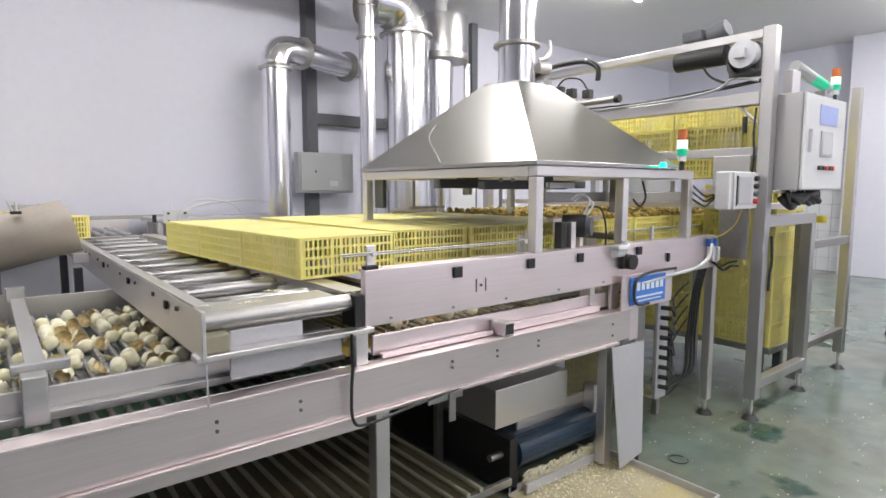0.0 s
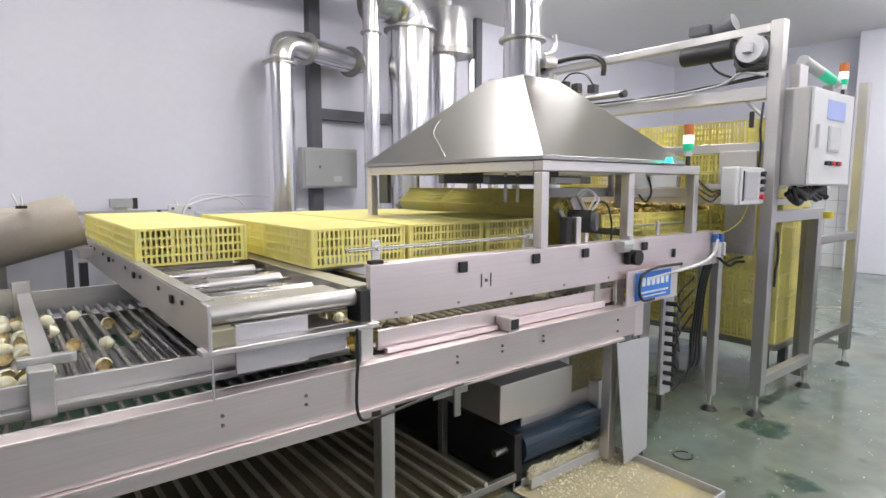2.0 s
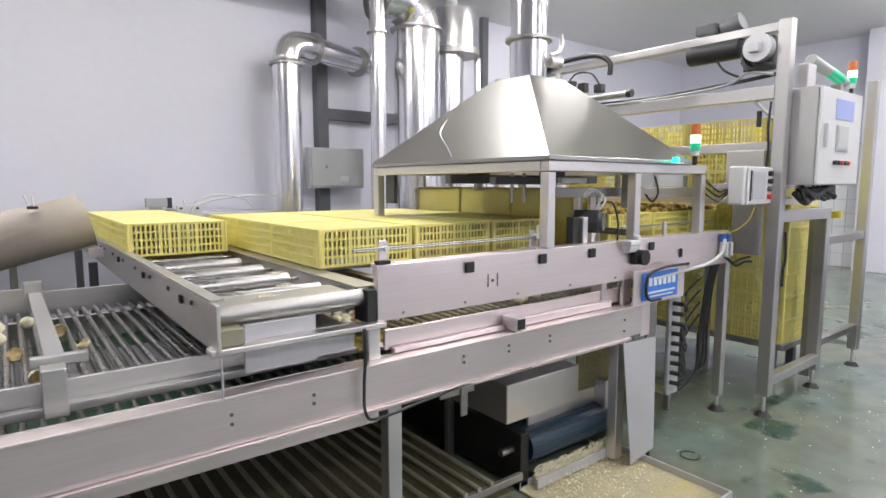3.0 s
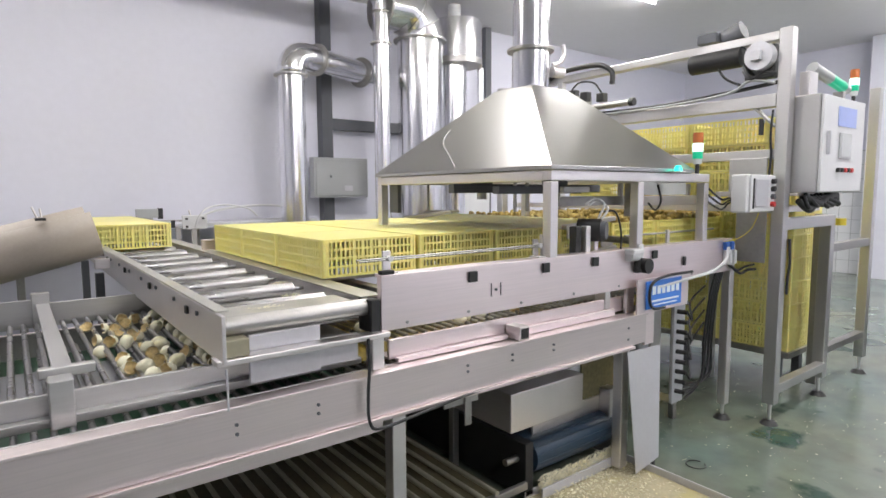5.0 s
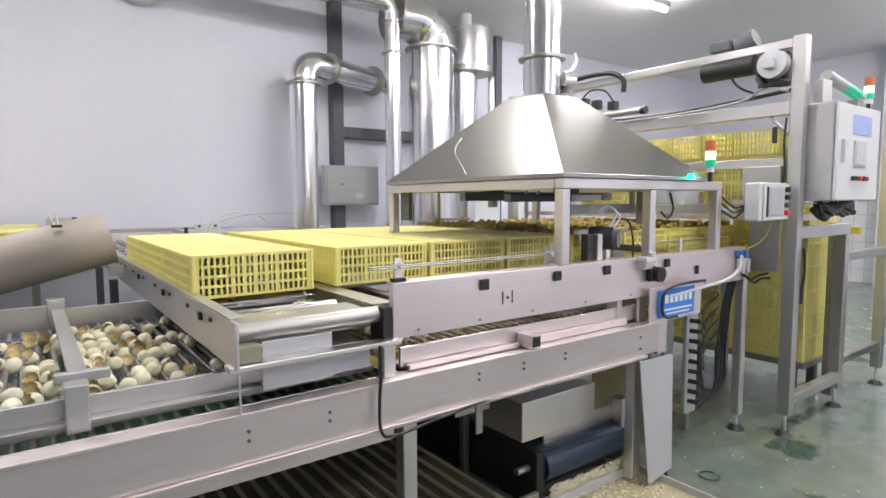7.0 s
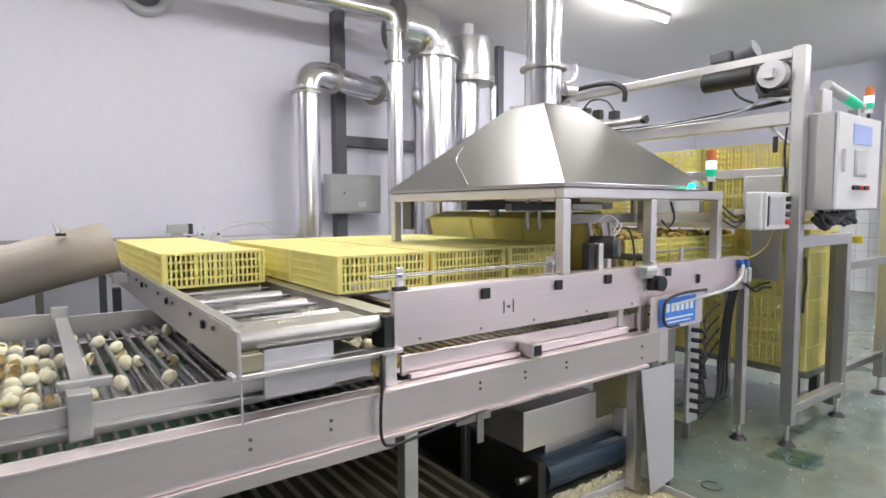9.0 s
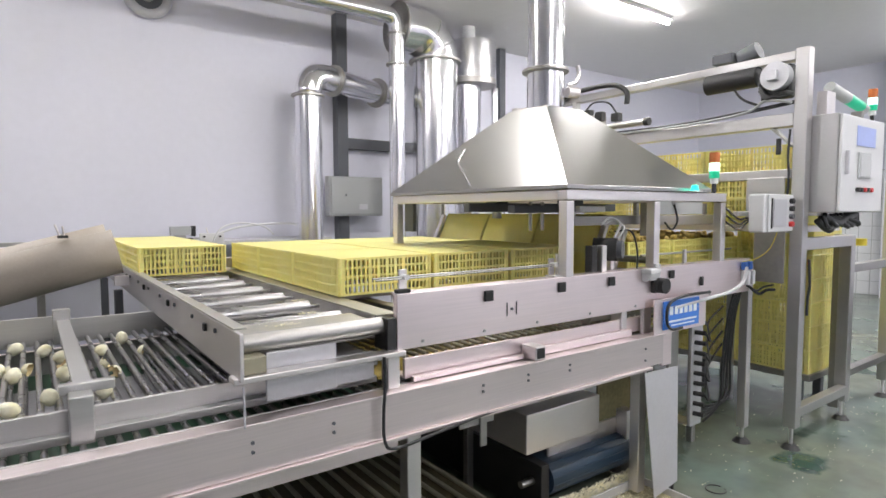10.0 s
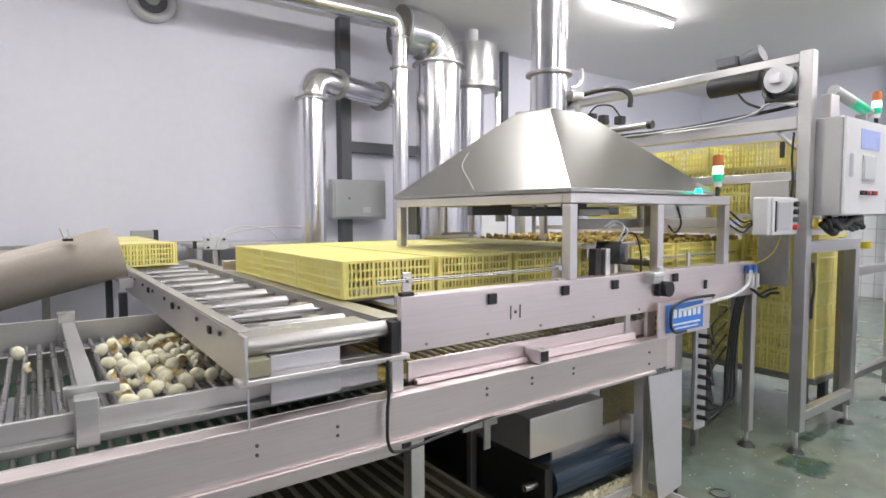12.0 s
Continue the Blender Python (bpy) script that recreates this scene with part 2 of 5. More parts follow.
# ---- the room ----
def room():
    bm = bmesh.new()
    box(bm, ROOM_X0, ROOM_X1, ROOM_Y0, ROOM_Y1, -0.2, 0)
    single("floor", bm, FLOORM, "wet grey-green epoxy floor with dark damp patches", "floor", kind="structure")
    bm = bmesh.new()
    box(bm, ROOM_X0, ROOM_X1, ROOM_Y0, ROOM_Y1, CEIL, CEIL + 0.15)
    single("ceiling", bm, CEILM, "smooth white panel ceiling", "ceiling", kind="structure")
    for nm, d in (("wall_back", (ROOM_X0 - 0.2, ROOM_X1 + 0.2, ROOM_Y1, ROOM_Y1 + 0.2, -0.2, CEIL + 0.15)),
                  ("wall_front", (ROOM_X0 - 0.2, ROOM_X1 + 0.2, ROOM_Y0 - 0.2, ROOM_Y0, -0.2, CEIL + 0.15)),
                  ("wall_side", (ROOM_X0 - 0.2, ROOM_X0, ROOM_Y0, ROOM_Y1, -0.2, CEIL + 0.15)),
                  ("wall_end", (ROOM_X1, ROOM_X1 + 0.2, ROOM_Y0, ROOM_Y1, -0.2, CEIL + 0.15))):
        bm = bmesh.new()
        box(bm, *d)
        single(nm, bm, WALLM, "plain white painted wall panels", "wall", kind="structure")


def ceiling_lights():
    first = None
    for x, y in TUBES:
        if first is None:
            first = thing("ceiling_light", "white fluorescent ceiling fitting, switched on", "ceiling light", (x, y, CEIL), "ceiling lights")
            bxpart("housing", first, WHITEPL, (-0.74, 0.74, -0.06, 0.06, -0.045, -0.002), 0.006)
            cypart("tube", first, TUBEGLOW, (-0.72, 0, -0.07), (0.72, 0, -0.07), 0.028, 14, "glowing tube")
        else:
            # added fitting out of view, placed for brightness
            copy_thing(first, pose(x, y, CEIL))
        ld = bpy.data.lights.new("tube_light", "AREA")
        ld.shape, ld.size, ld.size_y, ld.energy, ld.color = "RECTANGLE", 1.45, 0.10, LAMP_W, (1.0, 0.975, 0.955)
        lo = new("tube_light", ld)
        lo.matrix_world = pose(x, y, CEIL - 0.102)


room()
ceiling_lights()


# ---- the tipping line: side panel, hood frame, hood ----
PY = 1.75          # front plane of the upper side panel
BED = 1.12         # height on which the crates slide
PITCH = 0.52
CW, CL, CH = 0.505, 0.555, 0.172


def side_panel():
    t = thing("conveyor_side_panel", "long brushed steel side panel of the crate conveyor", "machine panel")
    bxpart("panel", t, STEELX, (1.04, 3.62, PY, PY + 0.03, 1.0, 1.207), 0.003)
    bxpart("top_flange", t, STEELX, (1.06, 3.62, PY + 0.032, PY + 0.08, 1.192, 1.206), 0.002)
    bxpart("end_plate", t, BLACK, (1.0, 1.038, PY + 0.003, PY + 0.10, 1.0, 1.12), 0.003, "black open end of the channel")
    for x in (1.470, 1.901, 2.252, 2.758):
        bxpart("square_cap", t, BLACK, (x - 0.022, x + 0.022, PY - 0.012, PY - 0.0005, 1.142, 1.186), 0.003)
    bxpart("slot", t, BLACK, (1.572, 1.577, PY - 0.002, PY - 0.0003, 1.07, 1.125), 0)
    bxpart("slot", t, BLACK, (1.625, 1.630, PY - 0.002, PY - 0.0003, 1.07, 1.125), 0)
    cypart("bolt", t, DARKSTEEL, (1.60, PY, 1.097), (1.60, PY - 0.006, 1.097), 0.006, 10)
    bxpart("square_cap", t, BLACK, (3.046, 3.068, PY - 0.012, PY - 0.0005, 1.08, 1.13), 0.003)
    # far side panel, so that the bed is closed
    bxpart("stop_block", t, BLACK, (1.045, 1.10, PY + 0.002, PY + 0.03, 1.208, 1.222), 0.002)
    for x in (1.15, 1.45, 1.75, 2.1, 2.45, 2.8, 3.15, 3.45):
        cypart("bolt", t, STEELD, (x, PY, 1.022), (x, PY - 0.004, 1.022), 0.006, 8)
    bxpart("panel", t, STEELX, (1.04, 3.62, 4.14, 4.17, 1.0, 1.185), 0.003)
    for x in (1.25, 1.9, 2.55, 3.2):
        bxpart("cross_member", t, STEELD, (x, x + 0.05, PY + 0.031, 4.138, 1.02, 1.09), 0.003)
    for y in (2.42, 2.95, 3.40, 3.85):
        bxpart("slide_rail", t, STEELD, (1.1, 3.62, y, y + 0.03, 1.092, BED - 0.004), 0.003)
    return t


def guide_rail():
    t = thing("guide_rail", "thin steel rod guide on flat brackets above the panel", "guide rail")
    cypart("rod", t, STEELD, (0.96, 1.785, 1.265), (1.945, 1.785, 1.265), 0.0036, 10)
    cypart("rod", t, STEELD, (0.98, 1.797, 1.256), (1.945, 1.797, 1.256), 0.003, 10)
    for x in (1.10, 1.90):
        bxpart("bracket", t, STEEL, (x - 0.018, x + 0.018, 1.805, 1.815, 1.215, 1.29), 0.003)
        cypart("clamp", t, WHITEPL, (x, 1.775, 1.262), (x, 1.804, 1.262), 0.011, 12)
        bxpart("foot", t, STEEL, (x - 0.025, x + 0.025, 1.765, 1.825, 1.2075, 1.214), 0.001)
    bxpart("bracket", t, STEEL, (1.93, 1.945, 1.80, 1.815, 1.208, 1.31), 0.002)
    cypart("rod", t, STEELD, (2.62, 1.84, 1.265), (3.55, 1.84, 1.265), 0.006, 10)
    for x in (2.66, 2.98, 3.3):
        bxpart("bracket", t, STEEL, (x - 0.012, x + 0.012, 1.80, 1.815, 1.208, 1.285), 0.002)
    return t


HX0, HX1, HY0, HY1, HZ = 1.922, 3.09, 1.739, 3.246, 1.605
FX1 = 3.29        # the frame runs on past the hood


def hood_frame():
    t = thing("hood_frame", "square steel tube frame carrying the extraction hood", "frame")
    w = 0.05
    d = HY0 + w
    for x, y, zb in ((HX0, HY0, 1.208), (2.585, HY0, 1.208), (FX1 - w, HY0, 1.208), (FX1 - w, HY1 - w, 1.02), (HX0, HY1 - w, 1.02)):
        bxpart("post", t, STEEL, (x, x + w, y, y + w, zb, HZ - 0.053), 0.004)
    bxpart("top_rail", t, STEEL, (HX0, FX1, HY0 - 0.002, d, HZ - 0.05, HZ - 0.001), 0.004)
    bxpart("top_rail", t, STEEL, (HX0, FX1, HY1 - w, HY1, HZ - 0.05, HZ - 0.001), 0.004)
    bxpart("top_rail", t, STEEL, (HX0, HX0 + w, d + 0.002, HY1 - w - 0.002, HZ - 0.05, HZ - 0.001), 0.004)
    bxpart("top_rail", t, STEEL, (FX1 - w, FX1, d + 0.002, HY1 - w - 0.002, HZ - 0.05, HZ - 0.001), 0.004)
    # unseen plate behind the hood, added to keep light off the tipping row
    bxpart("rear_cover", t, STEELD, (2.58, FX1, HY1 + 0.002, 4.15, HZ - 0.03, HZ - 0.02), 0.003)
    # fixed bars and a plate that span the line inside the frame
    bxpart("cross_bar", t, STEELD, (2.33, 2.98, 2.05, 2.10, 1.425, 1.478), 0.003)
    bxpart("cross_bar", t, STEEL, (3.08, 3.78, 2.05, 2.10, 1.415, 1.476), 0.003)
    bxpart("cover_plate", t, GREYPAINT, (3.09, 3.60, 2.06, 2.075, 1.480, 1.58), 0.003)
    for x in (2.36, 2.94, 3.12, 3.70):
        bxpart("hanger", t, STEELD, (x, x + 0.03, 2.101, 2.125, 1.42, 1.553), 0.003)
    bxpart("edge_bar", t, STEELD, (2.90, 3.28, 4.08, 4.11, 1.32, 1.345), 0.003)
    for x in (2.93, 3.24):
        bxpart("hanger", t, STEELD, (x, x + 0.02, 4.085, 4.105, 1.346, 1.574), 0.002)
    bxpart("edge_bar", t, DARKSTEEL, (1.975, 2.002, HY1 - 0.16, HY1 - 0.06, 1.375, 1.56), 0.003)
    for x in (2.15, 2.24):
        cypart("tie_rod", t, STEELD, (x, 2.20, 1.40), (x, 2.20, 1.555), 0.010, 10)
    # clamps, rods and cylinders that hang in the frame
    bxpart("clamp_bar", t, DARKSTEEL, (1.96, 2.60, 2.12, 2.17, 1.495, 1.535), 0.004)
    bxpart("cross_tube", t, DARKSTEEL, (1.93, 3.20, 2.45, 2.50, 1.50, 1.55), 0.004)
    bxpart("manifold", t, WHITEPL, (2.22, 2.42, 1.92, 1.95, 1.50, 1.53), 0.003)
    for y in (2.1, 2.7):
        cypart("air_cylinder", t, STEELD, (2.35, y, 1.46), (2.35, y, 1.56), 0.03, 16)
        bxpart("cylinder_head", t, DARKSTEEL, (2.30, 2.40, y - 0.05, y + 0.05, 1.50, 1.60), 0.005)
    bxpart("hanger", t, STEELD, (2.86, 2.90, 1.95, 2.02, 1.36, 1.55), 0.003)
    line_part("air_hose", t, CABLE, [(2.95, 1.86, 1.54), (2.97, 1.85, 1.45), (2.90, 1.84, 1.40), (2.86, 1.86, 1.44)], 0.006, 8)
    return t


def hood():
    t = thing("extraction_hood", "brushed steel pyramid extraction hood with a polished duct", "extraction hood")
    bm = bmesh.new()
    ax0, ax1, ay0, ay1, az = 2.545, 2.86, 2.47, 2.80, 2.15
    o = 0.012
    lo = [(HX0 - o, HY0 - o), (HX1 + o, HY0 - o), (HX1 + o, HY1 + o), (HX0 - o, HY1 + o)]
    hi = [(ax0, ay0), (ax1, ay0), (ax1, ay1), (ax0, ay1)]
    base = [bm.verts.new((x, y, HZ + 0.001)) for x, y in lo]
    rim = [bm.verts.new((x, y, HZ + 0.02)) for x, y in lo]
    top = [bm.verts.new((x, y, az)) for x, y in hi]
    for a, b in ((base, rim), (rim, top)):
        for i in range(4):
            bm.faces.new((a[i], a[(i + 1) % 4], b[(i + 1) % 4], b[i]))
    bm.faces.new(top)
    ob = part("hood_shell", bm, HOODM, t)
    so = ob.modifiers.new("sheet", "SOLIDIFY")
    so.thickness, so.offset = 0.003, -1
    bv = ob.modifiers.new("fold", "BEVEL")
    bv.width, bv.segments, bv.limit_method = 0.002, 1, "ANGLE"
    px, py, r = 2.69, 2.62, 0.118
    cypart("duct", t, CHROME, (px, py, 2.13), (px, py, 2.385), r, 40)
    cypart("duct_flange", t, STEELD, (px, py, 2.386), (px, py, 2.402), r + 0.03, 40)
    cypart("duct", t, CHROME, (px, py, 2.403), (px, py, CEIL), r - 0.004, 40)
    bm = bmesh.new()
    sweep(bm, smooth_line([(px + 0.12, py - 0.08, 2.31), (px + 0.17, py - 0.1, 2.33), (px + 0.20, py - 0.1, 2.38), (px + 0.19, py - 0.1, 2.44)]), 0.014, 10)
    part("valve_lever", bm, STEEL, t)
    # bright S-shaped reflection on the hood face, modelled as a thin chrome line
    line_part("crease", t, CHROME, [(2.167, 2.781, 1.883), (2.104, 2.756, 1.830), (2.040, 2.682, 1.775), (1.957, 2.522, 1.706), (1.880, 2.379, 1.640)], 0.0028, 6)
    cypart("valve_body", t, STEEL, (px + 0.09, py - 0.1, 2.26), (px + 0.17, py - 0.12, 2.26), 0.035, 14)
    return t


# ---- lower sorting bed ----
LBY = 1.72


def lower_frame():
    t = thing("sorting_bed_frame", "long brushed steel frame of the shell sorting bed", "machine frame")
    bm = bmesh.new()
    box(bm, -2.8, 2.66, LBY, LBY + 0.02, 0.70, 0.85, 0.003)
    part("beam", bm, BEAMST, t)
    bxpart("beam_lip", t, BEAMST, (-2.8, 2.66, LBY - 0.012, LBY + 0.06, 0.851, 0.862), 0.002)
    bxpart("beam_lip", t, BEAMST, (-2.8, 2.55, LBY - 0.015, LBY + 0.02, 0.685, 0.699), 0.002)
    bxpart("under_rail", t, BEAMST, (-2.8, 1.04, LBY + 0.03, LBY + 0.07, 0.628, 0.672), 0.003)
    for x, z in ((0.50, .8), (0.50, .77), (0.77, .8), (0.77, .77), (1.42, .81), (1.42, .785), (1.67, .81), (1.67, .785), (1.93, .81), (1.93, .785), (2.5, .80), (2.5, .74)):
        cypart("bolt", t, DARKSTEEL, (x, LBY, z), (x, LBY - 0.005, z), 0.006, 8)
    for x in (1.105, 2.52):
        bxpart("leg", t, STEEL, (x - 0.03, x + 0.03, LBY + 0.022, LBY + 0.08, 0.03, 0.698), 0.004)
    for x in (-1.2, 1.08, 2.52):
        bxpart("leg", t, STEEL, (x - 0.03, x + 0.03, 3.22, 3.28, 0.0, 0.698), 0.004)
    bxpart("leg", t, STEEL, (-1.23, -1.17, LBY + 0.022, LBY + 0.08, 0.0, 0.698), 0.004)
    bxpart("beam", t, STEELX, (-2.8, 2.66, 3.30, 3.32, 0.70, 0.85), 0.003)
    # stepped inner ledges behind the beam
    bxpart("inner_ledge", t, STEELX, (1.1, 2.6, 1.80, 1.815, 0.872, 0.95), 0.003)
    bxpart("inner_ledge", t, STEELX, (1.1, 2.6, 1.815, 1.88, 0.872, 0.882), 0.002)
    bxpart("chain_guard", t, STEELT, (-1.5, 2.6, 1.79, 1.80, 0.80, 0.86), 0.002)
    bxpart("stub_tube", t, STEEL, (1.70, 1.76, 1.705, 1.795, 0.866, 0.926), 0.004)
    # black patch on the solid end paints the dark inside of the tube
    bxpart("tube_mouth", t, BLACK, (1.708, 1.752, 1.702, 1.7045, 0.874, 0.918), 0)
    bxpart("slide_bar", t, STEELX, (1.12, 1.69, 1.765, 1.79, 0.866, 0.885), 0.003)
    bxpart("slide_bar", t, STEELX, (1.77, 2.45, 1.765, 1.79, 0.866, 0.90), 0.003)
    bxpart("end_bracket", t, STEEL, (2.40, 2.44, 1.79, 1.86, 0.90, 1.06), 0.004)
    bxpart("end_bracket", t, STEEL, (2.55, 2.62, 1.77, 1.79, 0.86, 1.03), 0.004)
    cypart("motor_drum", t, STEELD, (2.30, 1.95, 0.97), (2.50, 1.95, 0.97), 0.05, 20)
    bxpart("end_plate", t, STEELX, (2.665, 2.75, LBY + 0.01, LBY + 0.03, 0.68, 0.99), 0.003)
    # added sheet, blocks light from behind so the space below stays dark
    bxpart("back_sheet", t, STEELD, (-2.8, 2.66, 3.285, 3.298, 0.02, 0.85), 0.003)
    bxpart("belly_pan", t, surf("dirty_pan", (0.15, 0.13, 0.075), 0.5, 0.0, 6, 0.3, 0.1, 60), (-2.8, 1.80, 1.81, 3.284, 0.05, 0.06), 0.002)
    bxpart("rear_panel", t, surf("olive_grime", (0.20, 0.17, 0.08), 0.5, 0.2, 4, 0.35, 0.1, 40), (2.665, 3.13, 2.15, 2.162, 0.0, 0.698), 0.003)
    bxpart("bottom_rail", t, STEELD, (-2.8, 1.86, 1.805, 1.83, 0.10, 0.135), 0.003)
    bxpart("bottom_rail", t, STEELD, (-2.8, 1.86, 3.18, 3.20, 0.061, 0.135), 0.003)
    for i in range(60):
        x = -1.4 + i * 0.066
        bxpart("chain_roller", t, STEELD, (x, x + 0.03, 1.778, 1.789, 0.848, 0.858), 0)
    return t


TRY0, TRY1, RODZ = 1.93, 3.15, 0.915


def shell_tray():
    t = thing("shell_tray", "steel tray with side walls round the moving rod bed", "conveyor tray")
    bxpart("front_wall", t, STEELT, (0.10, 1.02, TRY0 - 0.02, TRY0 - 0.005, 0.865, 0.945), 0.003)
    bxpart("front_wall", t, STEELT, (-2.8, 0.06, TRY0 - 0.02, TRY0 - 0.005, 0.865, 0.945), 0.003)
    bxpart("front_ledge", t, STEELT, (-2.8, 1.02, TRY0 - 0.06, TRY0 - 0.022, 0.86, 0.885), 0.002)
    bxpart("back_wall", t, STEELT, (0.10, 1.6, TRY1 + 0.005, TRY1 + 0.02, 0.90, 1.01), 0.003)
    bxpart("back_wall", t, STEELT, (-2.8, 0.06, TRY1 + 0.005, TRY1 + 0.02, 0.90, 1.03), 0.003)
    bxpart("cross_bar", t, STEELT, (0.055, 0.105, TRY0 - 0.005, TRY1, 1.0, 1.012), 0.003)
    bxpart("corner_post", t, STEELT, (0.04, 0.10, TRY0 - 0.10, TRY0 - 0.03, 0.863, 1.0), 0.004)
    bxpart("corner_post", t, STEELT, (0.04, 0.11, TRY1 - 0.02, TRY1 + 0.03, 0.9, 1.06), 0.004)
    bxpart("clamp", t, STEELT, (0.02, 0.16, TRY0 - 0.03, TRY0 + 0.0, 0.99, 1.02), 0.004)
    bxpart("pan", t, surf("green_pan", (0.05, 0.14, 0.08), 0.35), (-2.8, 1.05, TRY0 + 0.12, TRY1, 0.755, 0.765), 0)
    bxpart("deflector", t, PALEGREY, (-2.8, 1.0, 2.45, 2.85, 0.766, 0.776), 0.003)
    bxpart("drop_pan", t, STEELD, (2.45, 3.2, 3.33, 4.13, 0.90, 0.91), 0.002)
    # waste colour brightened: golden light through the crates above is painted in
    bxpart("waste_pan", t, surf("golden_lit_waste", (0.55, 0.42, 0.10), 0.45, 0.0, 12, 0.25, 0.15, 70), (1.06, 2.98, TRY0 + 0.004, TRY1 - 0.004, 0.845, 0.855), 0)
    return t


def rod_bed(x0, x1, y0, y1, z, gap, r, name, label, material):
    """Rods of one endless bed, one object each."""
    t = thing(name, label, "rod conveyor")
    bm = bmesh.new()
    cyl(bm, (0, y0, 0), (0, y1, 0), r, 10)
    me = mesh(bm, "rod", material)
    for i in range(int((x1 - x0) / gap)):
        ob = new("rod", me)
        ob.parent = t
        ob.location = (x0 + i * gap, 0, z)
    return t


def roller_conveyor():
    t = thing("roller_conveyor", "steel roller conveyor with wide polished rollers", "roller conveyor")
    y0, y1 = 1.70, 5.35
    # folded side plates
    for nm, x0, x1 in (("side_plate", 0.463, 0.476), ("side_plate", 1.03, 1.045)):
        ya = y0 if x0 < 0.9 else 1.86
        bxpart(nm, t, STEEL, (x0, x1, ya, y1, 0.997 if x0 < 0.9 else 1.03, 1.145 if x0 < 0.9 else 1.108), 0.003)
    bxpart("top_flange", t, DUSTY, (0.463, 0.505, 1.76, y1, 1.146, 1.152), 0.002, "shell dust on the flange")
    bxpart("top_flange", t, DUSTY, (1.02, 1.112, 1.86, y1, 1.109, 1.117), 0.002)
    for i in range(8):
        y = 1.95 + i * 0.33
        bxpart("bolt_head", t, DARKSTEEL, (0.454, 0.4625, y, y + 0.017, 1.105, 1.121), 0.003)
        if i % 2 == 0:
            bxpart("sensor_cap", t, BLACK, (0.452, 0.4625, y + 0.13, y + 0.157, 1.09, 1.118), 0.003)
    bxpart("under_pan", t, STEELD, (0.478, 1.028, 1.86, y1, 1.035, 1.043), 0.002)
    bxpart("cross_bar", t, STEEL, (0.45, 1.06, 1.72, 1.78, 0.985, 1.005), 0.004)
    bxpart("drip_tray", t, PALEGREY, (0.60, 0.98, 1.83, 2.3, 0.96, 0.98), 0.004)
    bxpart("box_panel", t, PALEGREY, (0.57, 0.815, 1.785, 1.80, 0.895, 1.056), 0.003)
    bxpart("box_panel", t, PALEGREY, (0.80, 0.97, 1.80, 1.815, 0.90, 1.0), 0.003)
    bxpart("support", t, STEEL, (1.0, 1.05, 1.75, 1.80, 0.863, 0.984), 0.004)
    bxpart("filler_block", t, surf("stained_block", (0.30, 0.28, 0.20), 0.5), (0.475, 0.555, 1.735, 1.80, 1.006, 1.06), 0.004)
    for x in (0.44, 1.06):
        bxpart("leg", t, DARKSTEEL, (x - 0.025, x + 0.025, 4.35, 4.40, 0.0, 0.985 if x < 0.9 else 1.03), 0.003)
        bxpart("leg", t, DARKSTEEL, (x - 0.025, x + 0.025, 5.25, 5.30, 0.0, 0.985 if x < 0.9 else 1.03), 0.003)
    bm = bmesh.new()
    cyl(bm, (0.480, 0, 0), (0.972, 0, 0), 0.030, 24)
    cyl(bm, (0.972, 0, 0), (1.024, 0, 0), 0.008, 10)
    me = mesh(bm, "roller", ROLLER)
    cypart("end_roller", t, STEELD, (0.480, y0 + 0.105, 1.090), (1.012, y0 + 0.105, 1.090), 0.031, 28)
    cypart("roller_hub", t, BLACK, (1.0125, y0 + 0.105, 1.090), (1.028, y0 + 0.105, 1.090), 0.029, 20)
    bxpart("slide_plate", t, DUSTY, (0.478, 1.00, y0 + 0.145, y0 + 0.345, 1.092, 1.102), 0.003)
    for k in range(11):
        ob = new("roller", me)
        ob.parent = t
        ob.location = (0, 2.088 + 0.319 * k, 1.080)
    rng = random.Random(21)
    for k in range(3):
        bm = bmesh.new()
        for i in range(60):
            x, y = (0.83, 0.92, 0.70)[k] + rng.gauss(0, 0.025), (2.088, 2.407, 1.95)[k] + rng.gauss(0, 0.014)
            q = rng.uniform(0.003, 0.009)
            v = [bm.verts.new((x + q * rng.uniform(-1, 1), y + q * rng.uniform(-1, 1), (1.111, 1.111, 1.103)[k] + q * rng.uniform(0, 0.8))) for _ in range(4)]
            bm.faces.new(v[:3])
            bm.faces.new((v[1], v[2], v[3]))
        single("shell_crumbs", bm, SHELL, "yellowish crumbs of shell stuck on the conveyor", "litter", kind="stuff")
    line_part("drip", t, PALEGREY, [(0.47, 1.695, 0.985), (0.47, 1.69, 0.92), (0.47, 1.69, 0.86)], 0.0035, 6)
    return t


